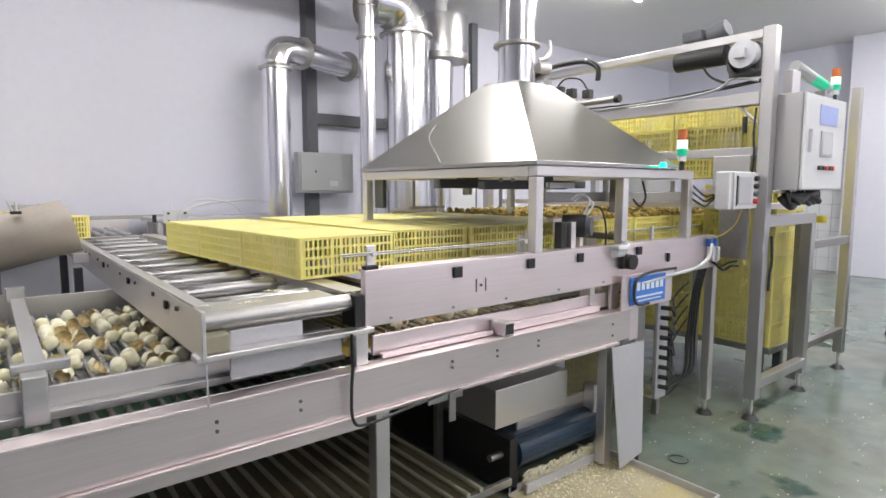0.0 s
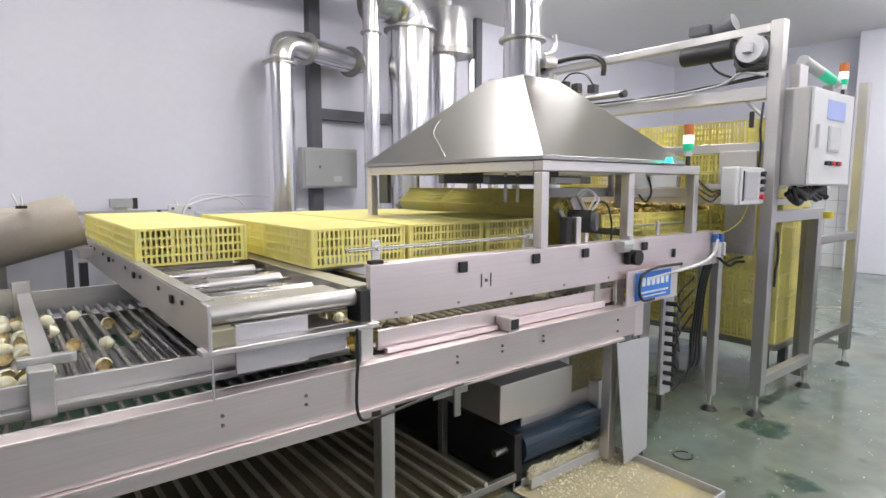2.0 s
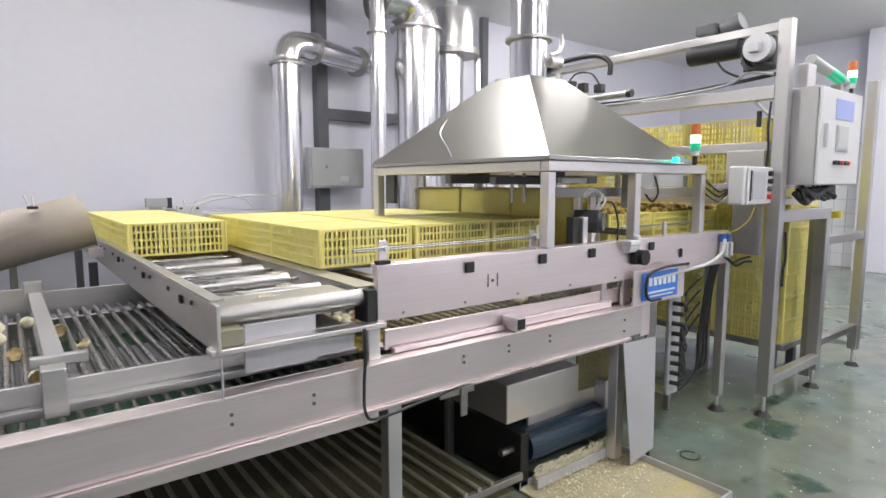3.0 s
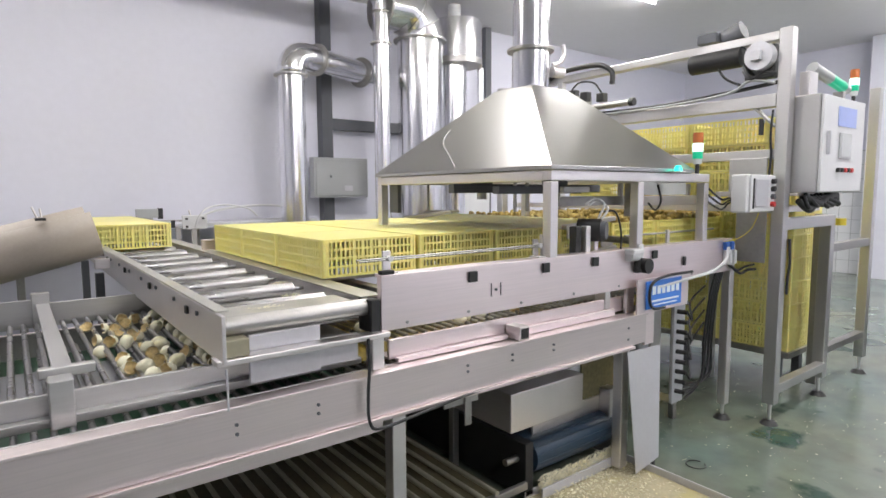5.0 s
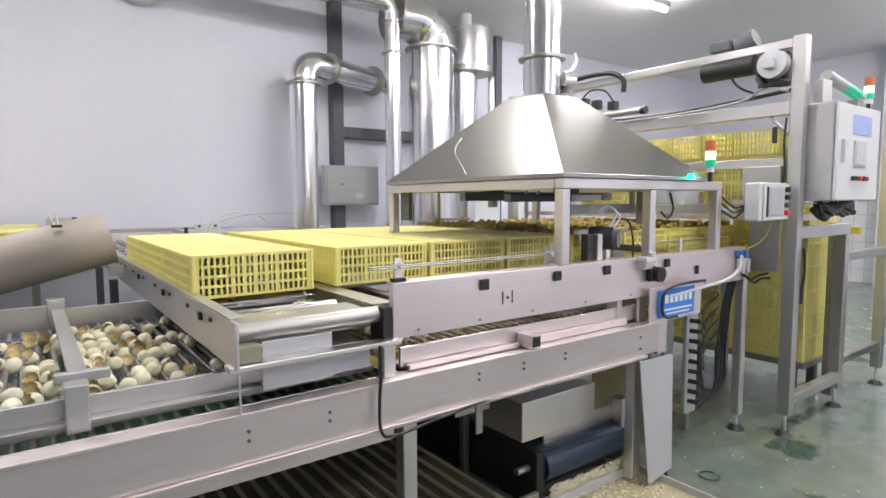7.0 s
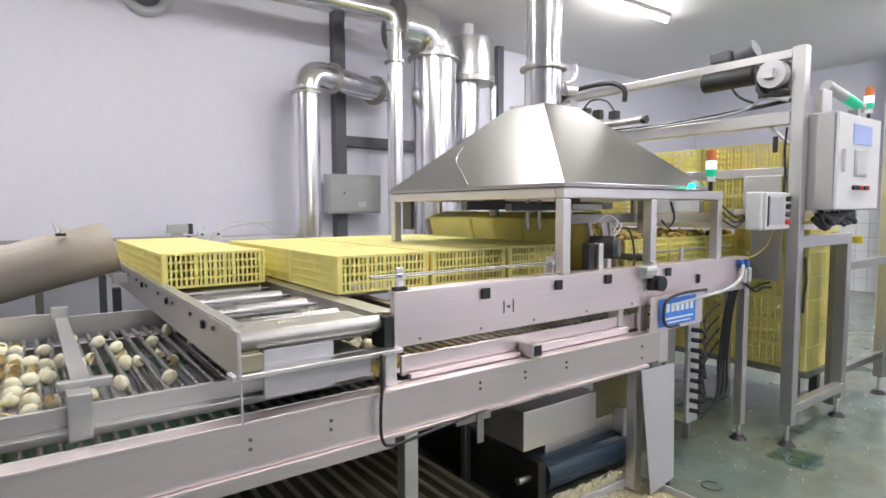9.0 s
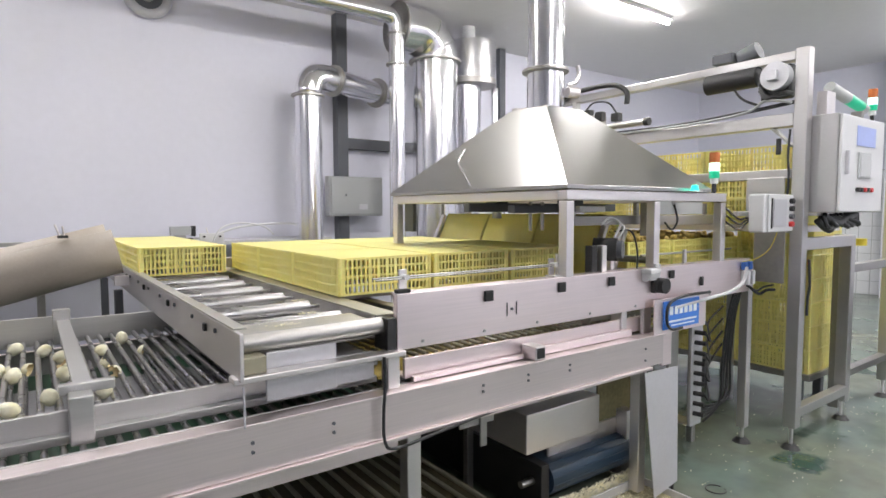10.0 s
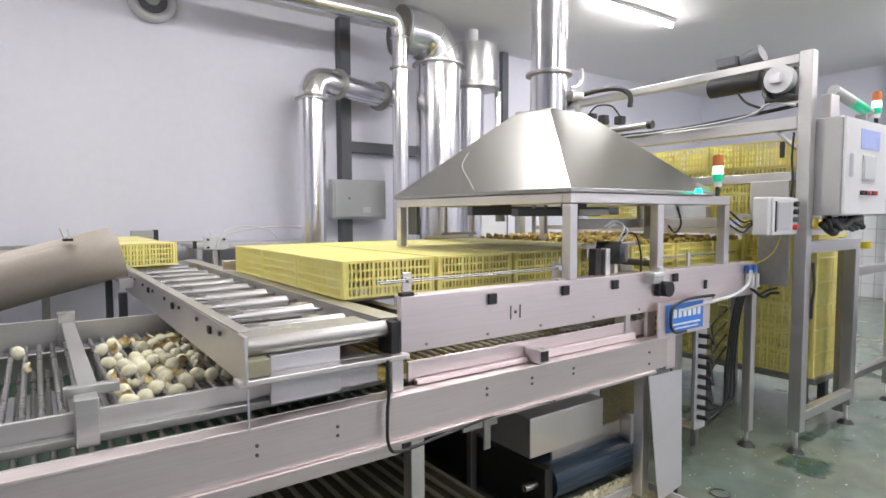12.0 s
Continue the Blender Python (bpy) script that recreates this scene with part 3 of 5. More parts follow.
def transfer_conveyor():
    t = thing("transfer_conveyor", "steel cross conveyor behind the roller line", "roller conveyor")
    bxpart("side_plate", t, STEEL, (-3.9, 1.15, 5.40, 5.415, 1.02, 1.105), 0.003)
    bxpart("side_plate", t, STEEL, (-3.9, 1.15, 6.72, 6.735, 1.03, 1.18), 0.003)
    for x in (-3.8, -2.0, 0.0, 1.0):
        bxpart("leg", t, STEELD, (x, x + 0.05, 5.42, 5.47, 0, 1.06), 0.003)
        bxpart("leg", t, STEELD, (x, x + 0.05, 6.66, 6.715, 0, 1.06), 0.003)
    bxpart("slide_track", t, STEELD, (-0.6, 1.75, 6.785, 6.835, 1.18, 1.22), 0.003)
    for x in (-0.5, 1.65):
        bxpart("track_leg", t, STEELD, (x, x + 0.04, 6.79, 6.83, 0.0, 1.179), 0.003)
    bm = bmesh.new()
    cyl(bm, (0, 5.42, 0), (0, 6.71, 0), 0.028, 14)
    me = mesh(bm, "roller", ROLLER)
    for i in range(49):
        ob = new("roller", me)
        ob.parent = t
        ob.location = (-3.85 + i * 0.1, 0, 1.090)
    return t


def row_pusher():
    """Slide on the far side of the cross conveyor that pushes crates along."""
    t = thing("row_pusher", "grey pusher slide with a black end block", "pusher", (1.40, 6.81, 0))
    bxpart("slide_body", t, GREYPAINT, (-0.26, -0.046, -0.03, 0.03, 1.25, 1.345), 0.004)
    bxpart("end_block", t, BLACK, (-0.045, 0.0, -0.033, 0.033, 1.235, 1.35), 0.004)
    bxpart("carriage", t, STEELD, (-0.22, -0.10, -0.02, 0.02, 1.221, 1.249), 0.003)
    return t


def sensor_bracket():
    t = thing("sensor_bracket", "white sheet bracket with sensors and a thin tube", "bracket")
    bxpart("post", t, STEEL, (1.31, 1.35, 5.521, 5.56, 0.0, 1.29), 0.003)
    bxpart("plate", t, WHITEPL, (1.225, 1.44, 5.50, 5.52, 1.185, 1.31), 0.004)
    for x, z in ((1.26, 1.28), (1.40, 1.28), (1.26, 1.21)):
        cypart("sensor", t, BLACK, (x, 5.4995, z), (x, 5.475, z), 0.010, 10)
    bxpart("stop_block", t, BLACK, (1.135, 1.165, 5.50, 5.53, 1.20, 1.27), 0.003)
    bxpart("stop_arm", t, STEELD, (1.165, 1.224, 5.505, 5.52, 1.20, 1.215), 0.002)
    cypart("hook", t, STEEL, (1.30, 5.51, 1.31), (1.285, 5.51, 1.36), 0.006, 8)
    line_part("tube", t, WHITEPL, [(1.33, 5.49, 1.20), (1.36, 5.48, 1.29), (1.44, 5.5, 1.37), (1.62, 5.55, 1.40), (1.85, 5.6, 1.36), (1.95, 5.62, 1.28)], 0.007, 8)
    return t


def chute():
    """Half-round trough that carries waste away, sloping down."""
    t = thing("waste_chute", "taupe plastic trough chute, open on top, sloping down", "chute", (-0.065, 0, 0))
    bm = bmesh.new()
    a, b = Vector((0.455, 3.95, 1.262)), Vector((-1.9, 3.95, 0.66))
    secs = []
    along = (b - a).normalized()
    up = Vector((along.z, 0, -along.x))
    prof = [(-0.17, 0.15), (-0.17, 0.04)]
    prof += [(-0.17 * math.cos(u), 0.04 - 0.165 * math.sin(u)) for u in [math.pi * k / 14 for k in range(1, 14)]]
    prof += [(0.17, 0.04), (0.18, 0.175)]
    for k in range(9):
        c = a.lerp(b, k / 8)
        secs.append([bm.verts.new(c + Vector((0, u, 0)) + up * w) for u, w in prof])
    for s0, s1 in zip(secs, secs[1:]):
        for i in range(len(prof) - 1):
            f = bm.faces.new((s0[i], s0[i + 1], s1[i + 1], s1[i]))
            f.smooth = True
    ob = part("trough", bm, CHUTE, t)
    so = ob.modifiers.new("wall", "SOLIDIFY")
    so.thickness = 0.010
    bxpart("latch", t, BLACK, (0.16, 0.21, 3.76, 3.80, 1.365, 1.38), 0.003)
    cypart("hook", t, STEEL, (0.17, 3.78, 1.38), (0.15, 3.78, 1.44), 0.005, 8)
    cypart("hook", t, STEEL, (0.19, 3.78, 1.38), (0.185, 3.78, 1.43), 0.005, 8)
    bxpart("bracket", t, STEEL, (0.44, 0.5195, 3.93, 3.97, 1.06, 1.12), 0.003)
    bxpart("bracket", t, DARKSTEEL, (-1.72, -1.68, 3.93, 3.97, 0.0, 0.58), 0.003)
    return t


# ---- pipes at the back wall ----
def elbow_pts(a, corner, b, rad, n=8):
    a, corner, b = Vector(a), Vector(corner), Vector(b)
    d0, d1 = (a - corner).normalized(), (b - corner).normalized()
    p0, p1 = corner + d0 * rad, corner + d1 * rad
    pts = [a]
    for k in range(n + 1):
        u = k / n
        pts.append((1 - u) ** 2 * p0 + 2 * u * (1 - u) * corner + u * u * p1)
    return pts + [b]


def pipes():
    t = thing("exhaust_pipe", "polished steel exhaust pipe with an elbow and flange", "pipe", group="exhaust pipes")
    x, y, r = 2.585, 6.2, 0.15
    cypart("pipe", t, CHROME, (x, y, 0), (x, y, 2.80), r, 32)
    cypart("flange", t, STEELD, (x, y, 2.801), (x, y, 2.82), r + 0.035, 32)
    bm = bmesh.new()
    q = Vector((0.92, 0.39, 0))
    c = Vector((x, y, 3.06))
    sweep(bm, elbow_pts((x, y, 2.821), c, c + q * 0.42, 0.26, 7), r, 28)
    part("elbow", bm, CHROME, t)
    cypart("flange", t, STEELD, c + q * 0.42, c + q * 0.44, r + 0.035, 32)
    cypart("pipe", t, CHROME, c + q * 0.44, c + q * 1.45, r * 0.95, 32)
    cypart("flange", t, STEELD, c + q * 1.25, c + q * 1.28, r + 0.04, 32)

    t = thing("exhaust_pipe", "narrow polished steel pipe bending under the ceiling", "pipe", group="exhaust pipes")
    x, r = 3.61, 0.096
    y = 5.95
    cypart("pipe", t, CHROME, (x, y, 0), (x, y, 3.24), r, 28)
    cypart("flange", t, STEELD, (x, y, 3.241), (x, y, 3.26), r + 0.03, 28)
    cypart("pipe", t, CHROME, (x, y, 3.261), (x, y, 3.62), r, 28)
    cypart("flange", t, STEELD, (x, y, 3.60), (x, y, 3.615), r + 0.015, 28)
    bm = bmesh.new()
    sweep(bm, elbow_pts((x, y, 3.62), (x, y, 3.82), (x - 2.6, y, 3.82), 0.16, 6), r, 24)
    part("elbow", bm, CHROME, t)

    t = thing("exhaust_pipe", "thick polished steel pipe with a round elbow", "pipe", group="exhaust pipes")
    x, y, r = 4.275, 6.1, 0.29
    cypart("pipe", t, CHROME, (x, y, 0), (x, y, 3.395), r, 40)
    cypart("flange", t, STEELD, (x, y, 3.396), (x, y, 3.419), r + 0.045, 40)
    bm = bmesh.new()
    bend = [(x - 0.32 + 0.32 * math.cos(a), y, 3.42 + 0.32 * math.sin(a)) for a in [math.radians(90) * k / 14 for k in range(15)]]
    sweep(bm, [Vector(p) for p in bend] + [Vector((x - 0.56, y, 3.74))], r * 0.985, 36)
    part("elbow", bm, CHROME, t)
    cypart("flange", t, STEELD, (x - 0.561, y, 3.74), (x - 0.585, y, 3.74), r + 0.02, 36)
    for k in (4, 9):
        d = (Vector(bend[k + 1]) - Vector(bend[k])).normalized()
        cypart("seam", t, STEELD, Vector(bend[k]) - d * 0.004, Vector(bend[k]) + d * 0.004, r * 0.990, 36)

    t = thing("dust_collector", "tall polished steel collector with a wide cap", "dust collector")
    x, y = 5.15, 6.45
    cypart("body", t, CHROME, (x - 0.07, y, 0), (x - 0.07, y, 3.27), 0.15, 36, r2=0.20)
    cypart("rim", t, STEELD, (x, y, 3.271), (x, y, 3.35), 0.36, 40)
    cypart("cap", t, CHROME, (x, y, 3.351), (x, y, 3.86), 0.355, 40)
    cypart("pipe", t, CHROME, (x + 0.36, y - 0.1, 2.4), (x + 0.36, y - 0.1, 3.27), 0.05, 16)
    cypart("top_valve", t, WHITEPL, (x - 0.12, y - 0.1, 3.861), (x - 0.12, y - 0.1, CEIL), 0.09, 20)

    for x0, x1 in ((3.26, 3.41), (6.05, 6.17)):
        bm = bmesh.new()
        box(bm, x0, x1, 6.85, 6.998, 0, CEIL, 0.005)
        single("wall_column", bm, DARKSTEEL, "dark grey painted steel column at the white wall", "column", kind="structure")
    bm = bmesh.new()
    box(bm, 3.412, 6.048, 6.87, 6.99, 2.33, 2.47, 0.004)
    single("wall_beam", bm, DARKSTEEL, "dark grey painted steel cross beam at the wall", "beam", kind="structure")

    t = thing("wall_cabinet", "grey steel electrical cabinet on the white wall", "electrical cabinet")
    bxpart("body", t, GREYPAINT, (3.065, 3.84, 6.72, 6.845, 1.445, 1.955), 0.008)
    bxpart("door", t, GREYPAINT, (3.09, 3.815, 6.70, 6.718, 1.47, 1.93), 0.006)
    bxpart("lock", t, DARKSTEEL, (3.28, 3.30, 6.69, 6.699, 1.70, 1.73), 0.002)
    bxpart("name_plate", t, PALEGREY, (3.48, 3.60, 6.696, 6.699, 1.53, 1.60), 0.001)
    for nm, d in (("wall_cabinet", (5.45, 6.05, 6.75, 6.99, 1.15, 1.75)),):
        t = thing(nm, "pale electrical cabinet low on the white wall", "electrical cabinet")
        bxpart("body", t, WHITEPL, d, 0.008)
    t = thing("work_table", "pale steel bench frame at the back wall", "bench")
    bxpart("top", t, PALEGREY, (1.3, 2.9, 6.3, 6.9, 1.16, 1.20), 0.005)
    for x in (1.35, 2.8):
        for y in (6.35, 6.82):
            bxpart("leg", t, STEEL, (x, x + 0.05, y, y + 0.05, 0, 1.158), 0.003)
    line_part("hose", t, WHITEPL, [(1.5, 6.5, 1.21), (1.9, 6.5, 1.34), (2.5, 6.5, 1.36), (2.85, 6.5, 1.21)], 0.012, 8)


# ---- stacker at the end of the line ----
def foot(t, x, y, top):
    cypart("foot_stem", t, STEEL, (x, y, 0.022), (x, y, top), 0.012, 12)
    cypart("foot_pad", t, BLACK, (x, y, 0.0), (x, y, 0.03), 0.055, 20, r2=0.03)


GX, GY = 3.82, 1.56


def stacker():
    t = thing("crate_stacker", "tall square-tube steel frame of the crate stacker", "machine frame")
    w = 0.075
    for x, y, top in ((GX, GY, 2.485), (4.66, GY + 0.02, 1.33), (GX, 4.08, 2.485), (4.66, 4.08, 2.485)):
        bxpart("post", t, FRAMEST, (x - w / 2, x + w / 2, y - w / 2, y + w / 2, 0.14, top), 0.004)
        foot(t, x, y, 0.142)
    bxpart("post", t, FRAMEST, (5.50 - w / 2, 5.50 + w / 2, 1.545, 1.615, 0.14, 2.30), 0.004)
    foot(t, 5.50, 1.58, 0.142)
    bxpart("post", t, FRAMEST, (5.50 - w / 2, 5.50 + w / 2, 4.045, 4.115, 0.14, 2.30), 0.004)
    foot(t, 5.50, 4.08, 0.142)
    ya, yb = GY + w / 2 + 0.001, 4.08 - w / 2 - 0.001
    for z0, z1 in ((2.42, 2.472), (2.02, 2.10), (1.70, 1.76)):
        bxpart("rail", t, FRAMEST, (GX - w / 2, GX + w / 2, ya, yb, z0, z1), 0.004)
    bxpart("rail", t, FRAMEST, (GX + w / 2 + 0.001, 4.66 - w / 2 - 0.001, GY - 0.03, GY + 0.03, 0.20, 0.26), 0.004)
    bxpart("rail", t, FRAMEST, (GX + w / 2 + 0.001, 4.66 - w / 2 - 0.001, GY - 0.025, GY + 0.045, 1.255, 1.33), 0.004)
    bxpart("rail", t, STEELD, (4.70, 5.46, 1.55, 1.61, 0.31, 0.36), 0.004)
    bxpart("rail", t, STEELD, (4.70, 5.46, 1.55, 1.61, 1.06, 1.12), 0.004)
    bxpart("inner_post", t, STEELD, (4.72, 4.79, 1.62, 1.69, 0.05, 1.33), 0.004)
    bxpart("inner_post", t, FRAMEST, (4.42, 4.47, 2.26, 2.31, 0.0, 1.09), 0.004)
    for y in (2.42, 2.95, 3.40, 3.85):
        bxpart("slide_rail", t, STEELD, (3.63, 5.45, y, y + 0.03, 1.092, BED - 0.004), 0.003)
    for x in (4.0, 5.30):
        bxpart("cross_tie", t, STEELD, (x, x + 0.05, 2.33, 4.04, 1.04, 1.0915), 0.003)
    bm = bmesh.new()
    beam_between(bm, (GX, GY + 0.05, 1.90), (GX, GY + 0.20, 2.05), 0.05, 0.012)
    part("gusset", bm, STEELD, t)
    # cable tray and hoses on the upper rails
    for k, z in enumerate((2.11, 2.125)):
        line_part("hose", t, CABLE, [(GX - 0.03 + 0.02 * k, 1.60, z + 0.05), (GX - 0.03 + 0.02 * k, 1.85, z + 0.03), (GX - 0.02, 2.4, z), (GX - 0.02, 3.1, z + 0.01), (GX - 0.03, 3.6, z + 0.02)], 0.007, 8)
    line_part("cable", t, CABLE, [(GX - 0.03, 2.02, 2.40), (GX - 0.05, 1.92, 2.24), (GX - 0.04, 1.80, 2.17)], 0.008, 8)
    line_part("cable", t, CABLE, [(GX + 0.05, GY - 0.045, 1.2), (GX + 0.06, GY - 0.05, 1.05), (GX + 0.05, GY - 0.045, 0.95), (GX + 0.045, GY - 0.045, 0.85)], 0.008, 8)
    # geared motor under the top rail
    cypart("motor", t, BLACK, (GX - 0.02, 2.16, 2.36), (GX - 0.02, 1.82, 2.36), 0.065, 24, "black motor body")
    cypart("gear_head", t, PALEGREY, (GX - 0.10, 1.69, 2.33), (GX - 0.035, 1.69, 2.33), 0.085, 24, "pale round gear head")
    bxpart("gear_cap", t, PALEGREY, (GX - 0.135, GX - 0.101, 1.665, 1.725, 2.30, 2.36), 0.004)
    cypart("top_motor", t, DARKSTEEL, (GX + 0.1, 2.0, 2.52), (GX + 0.1, 1.88, 2.56), 0.06, 18)
    bxpart("top_box", t, DARKSTEEL, (GX + 0.02, GX + 0.2, 2.02, 2.16, 2.50, 2.57), 0.01)
    bxpart("gear_housing", t, BLACK, (GX - 0.034, GX + 0.03, 1.62, 1.80, 2.20, 2.405), 0.01)
    line_part("hose", t, GREYPAINT, [(GX - 0.06, 1.60, 2.16), (GX - 0.07, 1.75, 2.19), (GX - 0.06, 1.9, 2.13), (GX - 0.055, 2.4, 2.105), (GX - 0.055, 3.2, 2.11)], 0.009, 8)
    for k in range(3):
        line_part("cable", t, CABLE, [(GX - 0.05, 1.80, 2.30 - 0.02 * k), (GX - 0.08, 1.74, 2.22 - 0.01 * k), (GX - 0.07, 1.66, 2.20 + 0.015 * k), (GX - 0.045, 1.60, 2.22)], 0.008, 8)
    line_part("cable", t, CABLE, [(GX - 0.045, GY + 0.05, 2.0), (GX - 0.05, GY + 0.055, 1.85), (GX - 0.045, GY + 0.05, 1.7), (GX - 0.05, GY + 0.06, 1.5)], 0.007, 8)
    bxpart("limit_switch", t, BLACK, (GX - 0.06, GX - 0.038, 1.66, 1.685, 1.85, 1.95), 0.004)
    # drag chain and fittings at the far end of the rails
    line_part("drag_chain", t, BLACK, [(GX - 0.06, 3.5, 2.44), (GX - 0.06, 3.3, 2.50), (GX - 0.06, 2.95, 2.50), (GX - 0.06, 2.80, 2.43), (GX - 0.06, 2.79, 2.33)], 0.02, 8)
    bxpart("slide_block", t, STEELD, (GX - 0.09, GX + 0.03, 3.05, 3.25, 2.20, 2.28), 0.006)
    cypart("air_cylinder", t, STEELD, (GX - 0.07, 2.62, 2.17), (GX - 0.07, 3.3, 2.17), 0.024, 14)
    cypart("cylinder_cap", t, BLACK, (GX - 0.07, 2.58, 2.17), (GX - 0.07, 2.619, 2.17), 0.03, 14)
    for k, y in enumerate((2.84, 3.0, 3.12)):
        bxpart("valve_block", t, BLACK, (GX - 0.10, GX - 0.04, y, y + 0.07, 2.205 + 0.02 * k, 2.27 + 0.03 * k), 0.006)
    line_part("cable", t, CABLE, [(GX - 0.08, 2.87, 2.27), (GX - 0.08, 2.95, 2.36), (GX - 0.08, 3.1, 2.38), (GX - 0.08, 3.2, 2.30)], 0.007, 8)
    bxpart("back_post", t, FRAMEST, (GX - 0.05, GX, 3.3, 3.35, 2.11, 2.42), 0.003)
    return t


def control_cabinet():
    t = thing("control_cabinet", "brushed steel control cabinet with white door, screen and buttons", "control cabinet", (0, 0.041, 0))
    bxpart("body", t, FRAMEST, (3.87, 4.56, 1.345, 1.515, 1.49, 2.08), 0.006)
    d = bxpart("door", t, WHITEPL, (3.88, 4.56, 1.325, 1.343, 1.495, 2.075), 0.005, "white painted door")
    bxpart("nameplate", d, surf("pale_blue_plate", (0.35, 0.42, 0.75), 0.4), (4.10, 4.40, 1.321, 1.3245, 1.90, 2.02), 0, "pale blue plate with unreadable lines")
    bxpart("screen_frame", d, GREYPAINT, (4.13, 4.33, 1.318, 1.3245, 1.70, 1.86), 0.002)
    bxpart("screen", d, surf("screen_glass", (0.55, 0.56, 0.57), 0.15), (4.15, 4.31, 1.315, 1.3175, 1.715, 1.845), 0)
    for i in range(5):
        x = 4.12 + i * 0.055
        cypart("button", d, (BLACK, BLACK, REDPL, BLACK, REDPL)[i], (x, 1.3245, 1.63), (x, 1.305, 1.63), 0.014, 12)
    bxpart("handle", d, PALEGREY, (3.935, 3.95, 1.305, 1.3245, 1.72, 1.86), 0.003)
    bxpart("hinge", t, STEELD, (3.862, 3.8695, 1.495, 1.508, 1.88, 1.96), 0.002)
    for k in range(6):
        line_part("cable", t, CABLE, [(3.93 + 0.05 * k, 1.43, 1.47), (3.95 + 0.09 * k, 1.41 - 0.01 * (k % 2), 1.40 + 0.012 * (k % 3)), (4.05 + 0.08 * k, 1.42, 1.41), (4.15 + 0.07 * k, 1.44, 1.48)], 0.014, 8)
    line_part("cable", t, CABLE, [(3.95, 1.44, 1.47), (4.1, 1.42, 1.42), (4.25, 1.43, 1.45), (4.45, 1.44, 1.48)], 0.028, 10)
    line_part("cable", t, CABLE, [(3.90, 1.45, 1.44), (4.0, 1.42, 1.38), (4.15, 1.43, 1.43), (4.35, 1.42, 1.41), (4.5, 1.45, 1.48)], 0.02, 8)
    bxpart("bracket", t, STEEL, (3.86, 4.6, 1.44, 1.52, 1.47, 1.488), 0.003)
    bxpart("stay", t, STEEL, (3.90, 3.94, 1.516, 1.56, 1.6, 1.64), 0.002)
    return t


def signal_tower(name, x, y, z, s=1.0, stem=0.05):
    t = thing(name, "signal tower with amber top and lit green lens", "signal light", (x, y, z), "signal lights")
    r = 0.03 * s
    cypart("stem", t, BLACK, (0, 0, 0), (0, 0, stem), 0.012, 12)
    cypart("base", t, WHITEPL, (0, 0, stem), (0, 0, stem + 0.03), r * 0.8, 20)
    cypart("green_lens", t, GREENGLOW, (0, 0, stem + 0.031), (0, 0, stem + 0.075 * s), r, 24, "lit green lens")
    cypart("white_band", t, WHITEGLOW, (0, 0, stem + 0.075 * s + 0.001), (0, 0, stem + 0.125 * s), r, 24, "bright middle lens")
    cypart("amber_lens", t, AMBER, (0, 0, stem + 0.125 * s + 0.001), (0, 0, stem + 0.18 * s), r, 24, "amber lens, dark")
    cypart("cap", t, AMBER, (0, 0, stem + 0.18 * s + 0.001), (0, 0, stem + 0.19 * s), r * 0.95, 24)
    return t


def operator_box():
    t = thing("operator_panel", "white plastic operator panel on a steel arm", "control panel", (0.05, 0, 0))
    bxpart("case", t, WHITEPL, (3.33, 3.67, 1.565, 1.655, 1.375, 1.60), 0.01)
    d = bxpart("lid", t, WHITEPL, (3.36, 3.67, 1.552, 1.564, 1.38, 1.595), 0.004)
    bxpart("gasket", d, BLACK, (3.385, 3.395, 1.546, 1.5515, 1.40, 1.575), 0)
    bxpart("screen", d, PALEGREY, (3.41, 3.57, 1.546, 1.5515, 1.41, 1.57), 0.002)
    for i in range(4):
        cypart("button", d, (BLACK, BLACK, DARKSTEEL, REDPL)[i], (3.625, 1.5515, 1.56 - i * 0.046), (3.625, 1.53, 1.56 - i * 0.046), 0.016, 12)
    bxpart("arm", t, STEEL, (3.30, 3.45, 1.70, 1.73, 1.47, 1.50), 0.003)
    bxpart("arm", t, STEEL, (3.42, 3.45, 1.656, 1.699, 1.47, 1.50), 0.003)
    for k in range(3):
        line_part("cable", t, CABLE, [(3.29, 1.77, 1.52 - 0.04 * k), (3.31, 1.70, 1.455 - 0.03 * k), (3.36, 1.68, 1.46 - 0.015 * k), (3.42, 1.66, 1.45)], 0.006, 8)
    line_part("cable", t, BRASS, [(3.60, 1.61, 1.37), (3.60, 1.65, 1.27), (3.55, 1.70, 1.21), (3.45, 1.74, 1.19)], 0.003, 6, "thin yellow wire")
    return t


